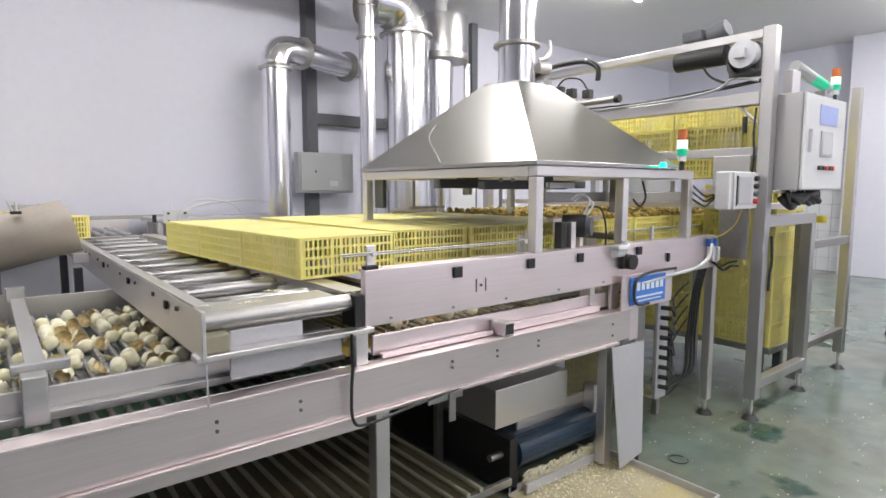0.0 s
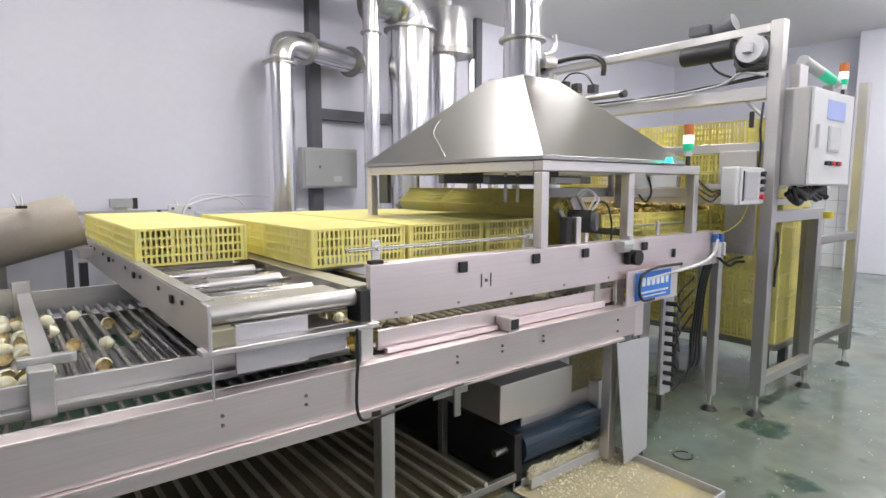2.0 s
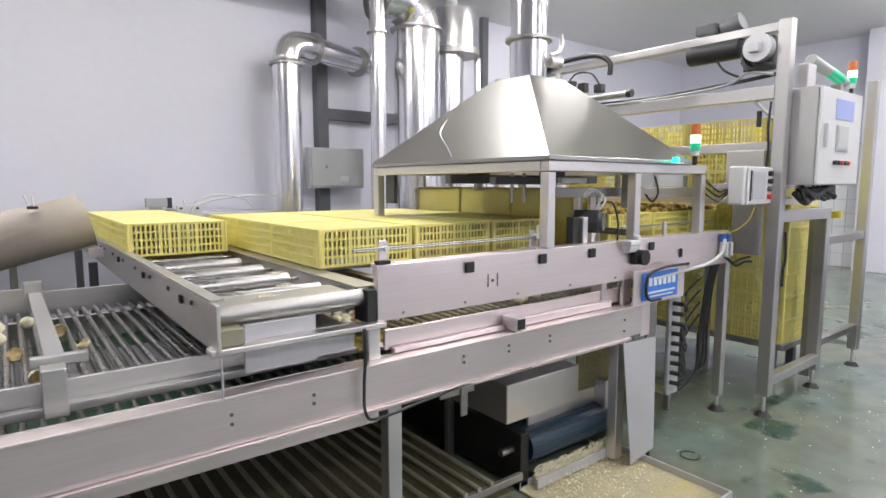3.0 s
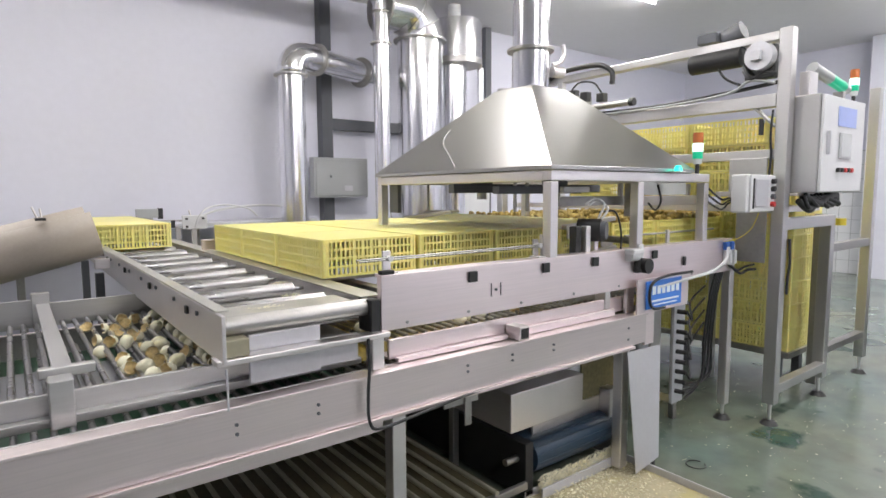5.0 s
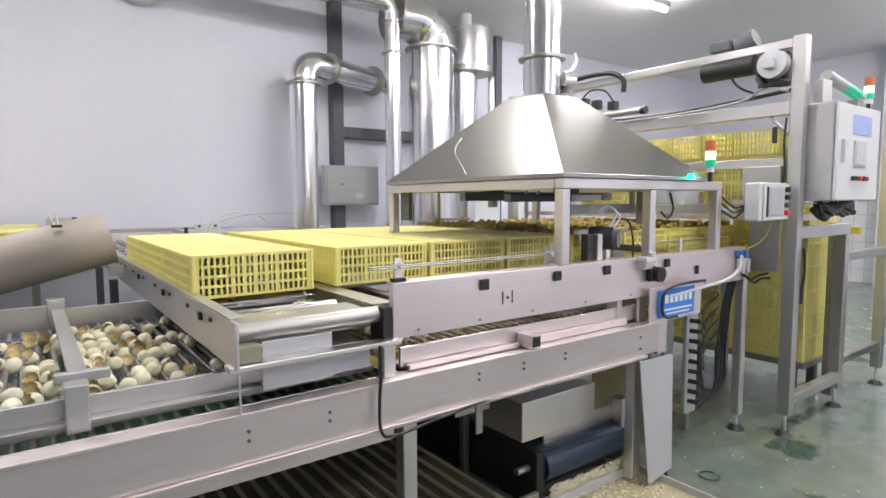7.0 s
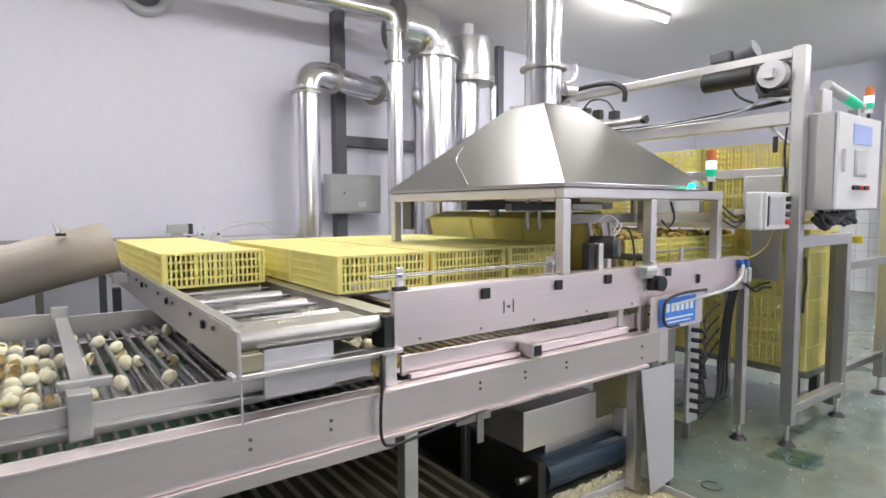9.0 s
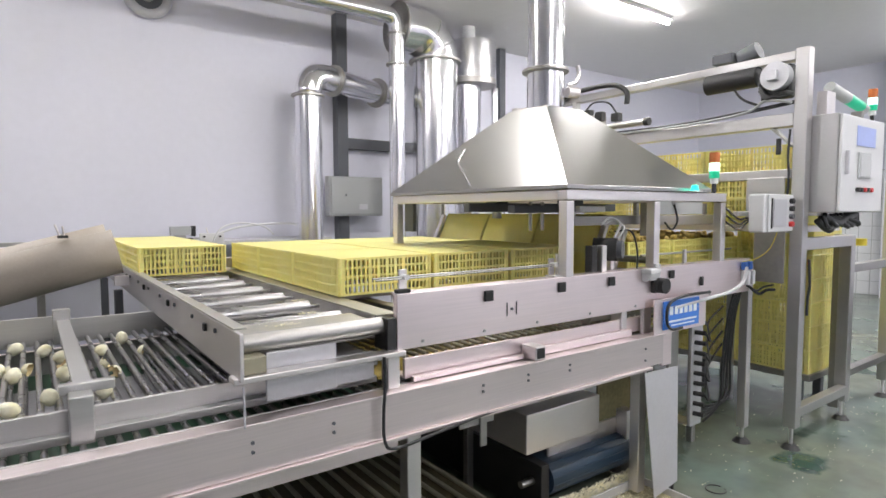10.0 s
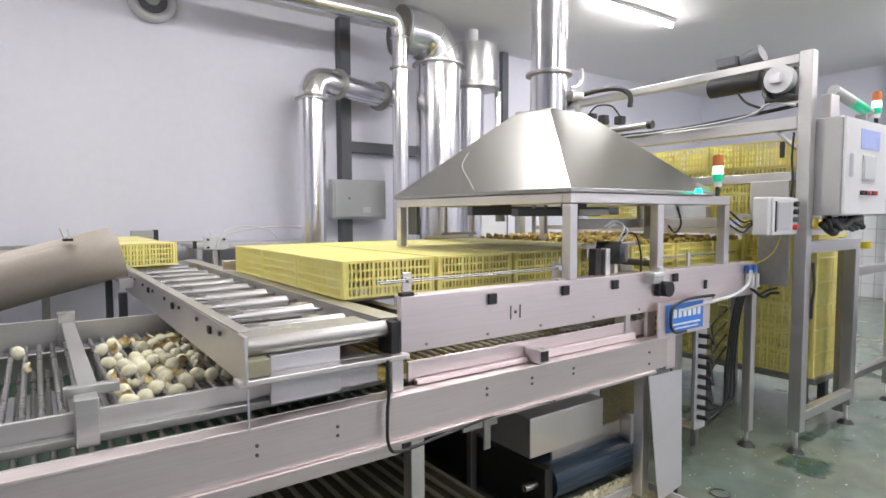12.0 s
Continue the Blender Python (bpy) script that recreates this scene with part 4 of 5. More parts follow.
def motor_drive():
    t = thing("tipper_drive", "black motor with steel brackets beside the tipping drum", "motor", (0.115, 0, 0))
    bxpart("bracket", t, STEEL, (2.135, 2.170, 1.80, 1.84, 1.19, 1.335), 0.004)
    bxpart("bracket", t, BLACK, (2.075, 2.118, 1.815, 1.86, 1.19, 1.335), 0.004)
    bxpart("bracket", t, STEEL, (2.24, 2.27, 1.83, 1.87, 1.19, 1.34), 0.004)
    cypart("motor", t, BLACK, (2.19, 1.90, 1.31), (2.25, 1.80, 1.31), 0.058, 24, "black motor body")
    cypart("motor_cap", t, DARKSTEEL, (2.2505, 1.799, 1.31), (2.262, 1.775, 1.31), 0.046, 24)
    line_part("tube", t, WHITEPL, [(2.25, 1.82, 1.37), (2.27, 1.80, 1.44), (2.24, 1.84, 1.47), (2.20, 1.86, 1.44)], 0.006, 8)
    line_part("tube", t, WHITEPL, [(2.27, 1.82, 1.36), (2.30, 1.80, 1.42), (2.26, 1.84, 1.46), (2.22, 1.86, 1.43)], 0.006, 8)
    line_part("cable", t, CABLE, [(2.26, 1.82, 1.40), (2.36, 1.80, 1.40), (2.40, 1.79, 1.30), (2.40, 1.79, 1.19)], 0.005, 8)
    t = thing("chain_drive", "small black motor on the outside of the panel", "motor")
    cypart("motor", t, BLACK, (2.635, PY - 0.001, 1.115), (2.635, PY - 0.055, 1.115), 0.040, 24)
    bxpart("plate", t, BLACK, (2.575, 2.61, PY - 0.03, PY - 0.001, 1.08, 1.16), 0.004)
    cypart("shaft_clamp", t, WHITEPL, (2.50, PY - 0.02, 1.175), (2.57, PY - 0.02, 1.175), 0.03, 16)
    bxpart("pillow_block", t, WHITEPL, (2.49, 2.58, PY - 0.06, PY - 0.001, 1.186, 1.21), 0.005)
    cypart("knob", t, WHITEPL, (2.60, PY - 0.02, 1.16), (2.60, PY - 0.02, 1.23), 0.018, 14)


def blue_sign():
    t = thing("machine_sign", "blue metal sign with pale lettering bars", "sign")
    bxpart("plate", t, SIGNBLUE, (2.63, 2.97, LBY - 0.015, LBY - 0.010, 0.88, 1.03), 0.002)
    for i in range(6):
        x = 2.685 + i * 0.045
        bxpart("mark", t, SIGNWHITE, (x, x + 0.03, LBY - 0.017, LBY - 0.0155, 0.955, 1.0), 0)
    bxpart("mark", t, SIGNWHITE, (2.68, 2.94, LBY - 0.017, LBY - 0.0155, 0.915, 0.925), 0)
    bxpart("mark", t, SIGNWHITE, (2.70, 2.92, LBY - 0.017, LBY - 0.0155, 0.895, 0.902), 0)
    bxpart("backing", t, STEELX, (2.56, 3.05, LBY - 0.009, LBY + 0.0, 0.86, 1.045), 0.002)
    line_part("cable", t, CABLE, [(3.05, LBY - 0.03, 1.05), (2.80, LBY - 0.03, 1.05), (2.66, LBY - 0.03, 1.02), (2.64, LBY - 0.03, 0.93), (2.68, LBY - 0.03, 0.885), (2.78, LBY - 0.03, 0.88)], 0.008, 8)


def end_unit():
    """Support leg, valves and cable comb where the line meets the stacker."""
    t = thing("line_end_support", "steel support leg with air valves and cables", "machine frame")
    bxpart("leg", t, STEEL, (3.655, 3.71, 1.77, 1.825, 0.10, 1.16), 0.004)
    foot(t, 3.68, 1.797, 0.102)
    bxpart("leg", t, STEELD, (3.40, 3.44, 1.98, 2.02, 0.0, 1.16), 0.003)
    bxpart("sheet", t, STEEL, (3.60, 3.62, 1.80, 1.82, 1.05, 1.16), 0.003)
    bxpart("cover_sheet", t, STEELD, (3.74, 3.755, 1.605, 1.79, 1.05, 1.42), 0.004)
    bxpart("cover_sheet", t, FRAMEST, (3.765, 3.775, 1.625, 1.86, 1.46, 1.71), 0.004)
    for i in range(2):
        x = 3.50 + i * 0.06
        bxpart("air_valve", t, FITBLUE, (x, x + 0.035, 1.72, 1.748, 1.14, 1.19), 0.004, "blue air valve")
        bxpart("bowl", t, WHITEPL, (x, x + 0.035, 1.70, 1.748, 1.05, 1.138), 0.008, "clear white filter bowl")
    line_part("hose", t, WHITEPL, [(3.48, 1.70, 1.16), (3.42, 1.69, 1.08), (3.30, 1.70, 1.03), (3.1, 1.71, 1.01), (2.9, 1.71, 1.0), (2.75, 1.71, 0.99)], 0.010, 8)
    for k in range(5):
        x = 3.53 + 0.022 * k
        line_part("cable", t, CABLE, [(x + 0.02, 1.79, 1.06), (x, 1.83, 0.85), (x + 0.01 * (k % 3), 1.86, 0.55), (x - 0.03 * (k % 2), 1.87, 0.28), (3.42 - 0.03 * k, 1.92, 0.15 + 0.03 * k)], 0.0075, 8)
    line_part("cable", t, CABLE, [(3.60, 1.74, 1.03), (3.68, 1.72, 0.98), (3.74, 1.70, 1.0), (3.80, 1.68, 1.0)], 0.009, 8)
    line_part("cable", t, CABLE, [(3.58, 1.75, 1.04), (3.66, 1.73, 1.0), (3.72, 1.71, 1.02), (3.80, 1.69, 1.03)], 0.007, 8)
    for k in range(4):
        line_part("cable", t, CABLE, [(3.20, 1.79, 0.776 - 0.124 * k), (3.27, 1.80, 0.72 - 0.12 * k), (3.42, 1.90, 0.80 - 0.1 * k), (3.52, 1.86, 0.9 - 0.08 * k)], 0.006, 8)
    c = bxpart("comb_plate", t, PALEGREY, (3.155, 3.275, 1.85, 1.87, 0.20, 0.95), 0.003)
    bxpart("comb_plate", t, STEEL, (3.155, 3.275, 1.872, 2.10, 0.20, 0.21), 0.003)
    for k in range(10):
        z = 0.28 + k * 0.062
        cypart("cable_gland", c, BLACK, (3.185, 1.849, z), (3.20, 1.79, z), 0.014, 10)
    bxpart("rack_plate", t, STEELD, (2.98, 3.08, 1.89, 1.91, 0.24, 0.92), 0.003)


def under_parts():
    t = thing("waste_hopper", "grey sheet steel hopper box under the beam", "hopper")
    bxpart("box", t, STEEL, (1.84, 2.37, 1.90, 2.40, 0.345, 0.54), 0.004)
    bxpart("inner_plate", t, STEEL, (2.02, 2.62, 1.93, 1.945, 0.27, 0.37), 0.004)
    bxpart("inner_plate", t, STEEL, (2.55, 2.62, 1.86, 1.93, 0.26, 0.42), 0.004)
    bxpart("hanger", t, STEELD, (1.32, 1.50, 1.745, 1.755, 0.64, 0.684), 0.003)
    bxpart("hanger", t, STEELD, (1.42, 1.455, 1.735, 1.744, 0.55, 0.684), 0.003)
    bxpart("support", t, STEELD, (1.84, 1.88, 2.35, 2.39, 0.0, 0.344), 0.003)
    bxpart("support", t, STEELD, (2.33, 2.37, 2.35, 2.39, 0.0, 0.344), 0.003)
    t = thing("waste_belt", "short blue belt conveyor with a round drum end", "belt conveyor")
    bm = bmesh.new()
    cyl(bm, (1.96, 1.92, 0.20), (2.60, 1.92, 0.20), 0.085, 28)
    part("drum", bm, BLUE, t)
    bm = bmesh.new()
    box(bm, 1.965, 2.595, 1.92, 2.9, 0.118, 0.283, 0.003)
    part("belt", bm, BLUE, t)
    for k in range(7):
        a = 0.4 + k * 0.45
        cypart("cleat", t, BLUE, (1.97, 1.92 - 0.086 * math.sin(a), 0.20 + 0.086 * math.cos(a)), (2.59, 1.92 - 0.086 * math.sin(a), 0.20 + 0.086 * math.cos(a)), 0.0025, 6)
    # left plate is black to stand for the deep shade beside the drum
    bxpart("side_plate", t, BLACK, (1.90, 1.955, 1.86, 2.9, 0.02, 0.29), 0.004)
    bxpart("side_plate", t, STEEL, (2.605, 2.64, 1.86, 2.9, 0.02, 0.26), 0.004)
    cypart("axle", t, STEELD, (1.82, 1.92, 0.20), (1.90, 1.92, 0.20), 0.018, 12)
    bxpart("lip", t, PALEGREY, (1.96, 2.62, 1.80, 1.812, 0.02, 0.07), 0.003)
    t = thing("guard_plate", "loose pale grey sheet metal guard plate hanging on the frame", "guard plate")
    bm = bmesh.new()
    vs = [(2.471, 1.70, 0.681), (2.766, 1.70, 0.672), (2.721, 1.66, 0.064), (2.516, 1.66, 0.03)]
    fr = [bm.verts.new(v) for v in vs]
    bk = [bm.verts.new((x, y + 0.004, z)) for x, y, z in vs]
    bm.faces.new(fr)
    bm.faces.new(bk[::-1])
    for i in range(4):
        bm.faces.new((fr[i], fr[(i + 1) % 4], bk[(i + 1) % 4], bk[i]))
    part("plate", bm, PALEGREY, t)
    cypart("peg", t, BLACK, (2.69, 1.675, 0.0), (2.69, 1.675, 0.085), 0.012, 10)
    t = thing("floor_tray", "shallow steel floor tray with pale shell litter", "tray")
    bxpart("bottom", t, surf("dirty_tray", (0.45, 0.40, 0.26), 0.5, 0.0, 9, 0.2, 0.1, 60, stain=(0.5, 0.44, 0.15), stain_amt=0.6), (1.9, 2.63, 1.20, 1.86, 0.003, 0.012), 0)
    for d in ((1.9, 2.63, 1.19, 1.20, 0.003, 0.05), (1.9, 2.63, 1.86, 1.87, 0.003, 0.05), (2.63, 2.64, 1.19, 1.87, 0.003, 0.05)):
        bxpart("rim", t, PALEGREY, d, 0.002)
    rng = random.Random(4)
    bm = bmesh.new()
    for i in range(1500):
        x, y = rng.uniform(1.97, 2.6), 1.83 - abs(rng.gauss(0, 0.16))
        y = max(y, 1.22)
        s = rng.uniform(0.003, 0.010)
        z = 0.013 + rng.random() * 0.03 * max(0, 1 - (1.83 - y) / 0.2)
        v = [bm.verts.new((x + s * rng.uniform(-1, 1), y + s * rng.uniform(-1, 1), z + s * rng.uniform(0, 1))) for _ in range(4)]
        bm.faces.new(v[:3])
        bm.faces.new((v[1], v[2], v[3]))
    for i in range(4200):
        x, y = rng.uniform(1.98, 2.6), rng.uniform(1.816, 1.855)
        s = rng.uniform(0.004, 0.010)
        z = 0.02 + 0.085 * rng.random()
        v = [bm.verts.new((x + s * rng.uniform(-1, 1), y + s * rng.uniform(-0.4, 0.4), z + s * rng.uniform(-1, 1))) for _ in range(4)]
        bm.faces.new(v[:3])
        bm.faces.new((v[1], v[2], v[3]))
    single("shell_litter", bm, SHELL, "pale crushed egg shell litter in the tray", "litter", kind="stuff")
    bm = bmesh.new()
    for i in range(420):
        x, y = rng.uniform(2.8, 5.5), rng.uniform(0.7, 2.3)
        s = rng.uniform(0.003, 0.008)
        v = [bm.verts.new((x + s * rng.uniform(-1, 1), y + s * rng.uniform(-1, 1), 0.001 + s * 0.4 * rng.random())) for _ in range(4)]
        bm.faces.new(v[:3])
        bm.faces.new((v[1], v[2], v[3]))
    single("floor_litter", bm, SHELL, "scattered shell crumbs on the floor", "litter", kind="stuff")
    bm = bmesh.new()
    sweep(bm, [(2.91 + 0.05 * math.cos(a), 1.55 + 0.05 * math.sin(a), 0.006) for a in [0.3 * k for k in range(20)]], 0.003, 6)
    single("wire_loop", bm, CABLE, "small loop of wire lying on the floor", "wire")


def tiled_corner():
    """White tiles on part of the end wall, and a plain pier beside them."""
    t = thing("tiled_wall", "white glazed wall tiles with grey joints on the end wall", "tiles", kind="structure")
    bxpart("mortar", t, GREYPAINT, (11.975, 11.999, 3.50, 5.6, 0.0, 2.2), 0)
    bm = bmesh.new()
    box(bm, -0.006, 0, 0, 0.19, 0, 0.235, 0.002)
    me = mesh(bm, "tile", TILEM)
    for i in range(10):
        for k in range(9):
            ob = new("tile", me)
            ob.parent = t
            ob.location = (11.973, 3.505 + i * 0.2, 0.004 + k * 0.243)
    bm = bmesh.new()
    box(bm, 11.6, 11.998, 2.3, 3.45, 0, CEIL - 0.002, 0.01)
    single("pier", bm, WALLM, "plain white painted wall pier", "pier", kind="structure")
    bm = bmesh.new()
    bmesh.ops.create_icosphere(bm, subdivisions=4, radius=1)
    for v in bm.verts:
        d = noise.noise(v.co * 2.3) * 0.35 + noise.noise(v.co * 6) * 0.12
        v.co = Vector((v.co.x * 0.35, v.co.y * 0.30, max(-0.45, v.co.z * 0.45))) * (1 + d)
        v.co.z = max(v.co.z, -0.36)
    for f in bm.faces:
        f.smooth = True
    single("plastic_sack", bm, surf("black_film", (0.02, 0.022, 0.025), 0.15, 0.0, 5, 0.2, 0.3, 14), "shiny black plastic sack standing on the floor", "sack", at=(6.25, 1.08, 0.36))
    t = thing("indicator_tube", "grey tube, green light spill on it made as a glowing end", "indicator light")
    cypart("canister", t, GREYPAINT, (4.0, 1.49, 2.26), (4.20, 1.462, 2.21), 0.035, 20)
    # glow stands in for green light that the signal tower spills on the tube
    cypart("lit_end", t, GREENGLOW, (4.2005, 1.462, 2.21), (4.36, 1.44, 2.17), 0.034, 20, "green light spill made as glow")
    cypart("end_cap", t, GREYPAINT, (4.361, 1.44, 2.1697), (4.41, 1.434, 2.157), 0.032, 20)
    bxpart("bracket", t, STEEL, (3.90, 4.02, 1.46, 1.52, 2.085, 2.225), 0.004)
    bxpart("holder", t, STEELD, (4.26, 4.30, 1.40, 1.46, 2.081, 2.13), 0.003)
    bm = bmesh.new()
    cyl(bm, (0, 0, 0), (0, 0, -0.05), 0.04, 18)
    single("emergency_knob", bm, BRASS, "yellow switch box with a knob on the frame", "switch", at=(4.80, 1.55, 1.30))


def wall_vent():
    t = thing("wall_vent", "round grey extractor vent high on the white wall", "vent")
    c = (1.10, 4.10)
    bm = bmesh.new()
    sweep(bm, [(c[0] + 0.20 * math.cos(a), 6.93, c[1] - 0.27 + 0.20 * math.sin(a)) for a in [math.pi * k / 16 for k in range(33)]], 0.05, 10)
    part("ring", bm, PALEGREY, t)
    cypart("grille", t, DARKSTEEL, (c[0], 6.999, c[1] - 0.27), (c[0], 6.95, c[1] - 0.27), 0.19, 32)
    cypart("hub", t, GREYPAINT, (c[0], 6.949, c[1] - 0.27), (c[0], 6.90, c[1] - 0.27), 0.07, 24)


def hanging_cable():
    bm = bmesh.new()
    sweep(bm, smooth_line([(0.955, 1.70, 1.0), (0.955, 1.695, 0.9), (0.945, 1.69, 0.80), (0.95, 1.69, 0.70), (1.0, 1.69, 0.668), (1.2, 1.69, 0.685), (1.45, 1.71, 0.694), (1.8, 1.71, 0.69)]), 0.006, 8)
    single("hanging_cable", bm, CABLE, "black cable hanging over the steel beam", "cable")


side_panel()
guide_rail()
hood_frame()
hood()
lower_frame()
shell_tray()
rod_bed(0.10, 1.80, 1.80, 3.2, 0.15, 0.078, 0.0115, "lower_rod_bed", "grey rod bed below the beam", RODGREY)
rod_bed(-1.2, 0.10, 1.80, 3.2, 0.15, 0.078, 0.0115, "lower_rod_bed", "grey rod bed below the beam", RODGREY)
roller_conveyor()
transfer_conveyor()
PUSHER = row_pusher()
sensor_bracket()
chute()
pipes()
stacker()
control_cabinet()
signal_tower("signal_tower", 3.205, 1.77, HZ, 0.95, 0.055)
signal_tower("signal_tower", 4.50, 1.42, 2.085, 0.9, 0.04)
operator_box()
motor_drive()
blue_sign()
end_unit()
under_parts()
tiled_corner()
wall_vent()
hanging_cable()
t = thing("green_beacon", "small lit green beacon on the hood frame", "signal light", (2.885, 1.70, HZ + 0.002), "signal lights")
cypart("lens", t, BEACONGLOW, (0, 0, 0.006), (0, 0, 0.034), 0.022, 20, r2=0.014)
bxpart("bracket", t, STEEL, (-0.03, 0.03, -0.03, 0.029, -0.003, 0.005), 0.001)


# ---- crates ----
def crate_meshes():
    """The parts of a slotted hatching crate, upright, origin at its centre: floor, wall across x, wall along y."""
    hx, hy, hz = CW / 2, CL / 2, CH / 2
    th = 0.013

    def lattice(name, us, vs, cell, put):
        """One connected moulding: cells of a grid of lines us by vs, each with its own depth range or none."""
        bm = bmesh.new()
        seen = {}

        def vert(i, k, d):
            key = (i, k, round(d, 5))
            if key not in seen:
                seen[key] = bm.verts.new(put(us[i], vs[k], d))
            return seen[key]

        n, m = len(us) - 1, len(vs) - 1
        grid = [[cell(i, k) for k in range(m)] for i in range(n)]

        def quad(*q):
            if len(set(q)) == 4 and not bm.faces.get(q):
                bm.faces.new(q)

        for i in range(n):
            for k in range(m):
                c = grid[i][k]
                if c is None:
                    continue
                for d in c:
                    quad(vert(i, k, d), vert(i + 1, k, d), vert(i + 1, k + 1, d), vert(i, k + 1, d))
                for di, dk, e0, e1 in ((-1, 0, (0, 0), (0, 1)), (1, 0, (1, 0), (1, 1)), (0, -1, (0, 0), (1, 0)), (0, 1, (0, 1), (1, 1))):
                    a, b = i + di, k + dk
                    other = grid[a][b] if 0 <= a < n and 0 <= b < m else None
                    if other == c:
                        continue
                    lo, hi = c
                    if other is not None:
                        lo = other[1]
                        if lo >= hi:
                            continue
                    p, q = (i + e0[0], k + e0[1]), (i + e1[0], k + e1[1])
                    quad(vert(*p, lo), vert(*q, lo), vert(*q, hi), vert(*p, hi))
        return mesh(bm, name, YELLOW)

    def lines(centres, lo, hi):
        out = [lo]
        for c, w in centres:
            out += [c - w, c + w]
        return sorted(out + [hi])

    def wall(length, along_x, closed=False):
        # uprights in groups of slots between wide posts, five rails across
        n = 20
        step = (length - 0.05) / n
        wide = {0, 6, 8, 10, 12, 14, 20}
        ups = [(-length / 2 + 0.025 + i * step, 0.0088 if i in wide else 0.0048) for i in range(n + 1)]
        rails = [(0.0065 + k * (CH - 0.013) / 4 - hz, 0.0052) for k in range(5)]
        us = lines(ups, -length / 2 + 0.008, length / 2 - 0.008)
        vs = lines(rails[1:-1], -hz + 0.0117, hz - 0.0117)
        vs = [-hz] + vs + [hz]

        def cell(i, k):
            if k % 2 == 0:
                return (0.0, th)
            if i % 2 == 1 or i in (0, len(us) - 2):
                return (0.002, th - 0.002)
            return (0.0045, th - 0.0045) if closed else None

        return lattice("crate_wall", us, vs, cell, (lambda u, v, d: (u, d, v)) if along_x else (lambda u, v, d: (d, u, v)))

    ribs_x = [(-hx + 0.03 + k * (CW - 0.06) / 6, 0.003) for k in range(7)]
    ribs_y = [(-hy + 0.03 + k * (CL - 0.06) / 6, 0.003) for k in range(7)]
    floor_grid = lattice("crate_floor", lines(ribs_x, -hx + 0.006, hx - 0.006), lines(ribs_y, -hy + 0.006, hy - 0.006),
                         lambda i, k: (0.0, 0.0135) if i % 2 == 1 or k % 2 == 1 else (0.0, 0.004), lambda u, v, d: (u, v, d - hz))
    bm = bmesh.new()
    cyl(bm, (0, 0, -hz), (0, 0, hz), 0.010, 12)
    return floor_grid, wall(CW, True), wall(CL, False), wall(CW, True, True), wall(CL, False, True), mesh(bm, "crate_corner", YELLOW), th


FLOOR_ME, WALLX_ME, WALLY_ME, WALLC_ME, WALLD_ME, CORNER_ME, WALL_TH = crate_meshes()


def heap_mesh():
    """Hatched shells heaped in a full crate."""
    rng = random.Random(11)
    bm = bmesh.new()
    for i in range(190):
        x, y = rng.uniform(-CW / 2 + 0.035, CW / 2 - 0.035), rng.uniform(-CL / 2 + 0.035, CL / 2 - 0.035)
        z = -0.02 + 0.125 * rng.random()
        r = rng.uniform(0.018, 0.027)
        m = Matrix.Translation((x, y, z)) @ Euler((rng.random() * 6, rng.random() * 6, rng.random() * 6)).to_matrix().to_4x4() @ Matrix.Diagonal((r, r * 0.95, r * 1.25, 1))
        g = bmesh.ops.create_icosphere(bm, subdivisions=1, radius=1, matrix=m)
        for v in g["verts"]:
            for f in v.link_faces:
                f.smooth = True
    return mesh(bm, "waste_heap", BROWNSHELL)


HEAP = heap_mesh()


def crate(label, group, m, stacked=False):
    ob = new("hatching_crate")
    ob.empty_display_size = 0.05
    tagged(ob, label, "crate", group)
    ob.matrix_world = m
    hx, hy = CW / 2 - 0.002, CL / 2 - 0.002
    for nm, me, at in (("floor_grid", FLOOR_ME, (0, 0, 0)), ("end_wall", WALLC_ME if stacked else WALLX_ME, (0, -hy, 0)), ("end_wall", WALLX_ME, (0, hy - WALL_TH, 0)),
                       ("side_wall", WALLY_ME if stacked else WALLD_ME, (-hx, 0, 0)), ("side_wall", WALLY_ME if stacked else WALLD_ME, (hx - WALL_TH, 0, 0))):
        p = new(nm, me)
        p.parent = ob
        p.location = at
    for sx in (-1, 1):
        for sy in (-1, 1):
            p = new("corner_post", CORNER_ME)
            p.parent = ob
            p.location = (sx * (CW / 2 - 0.010), sy * (CL / 2 - 0.010), 0)
    return ob


# ---- cycle of the line ----
CYCLE = 6.38
T0 = -0.22              # start of a push
ROWY = 2.32             # front of a resting row
FLIPX, FLIPZ = 2.895, BED + CH / 2 + 0.01
ROW_L = 3 * CL + 0.01


def ease(u):
    u = min(1.0, max(0.0, u))
    return u * u * (3 - 2 * u)


def between(t, keys):
    """Straight run through (time, value) keys."""
    if t <= keys[0][0]:
        return keys[0][1]
    for (a, va), (b, vb) in zip(keys, keys[1:]):
        if t <= b:
            return va + (vb - va) * (t - a) / (b - a)
    return keys[-1][1]


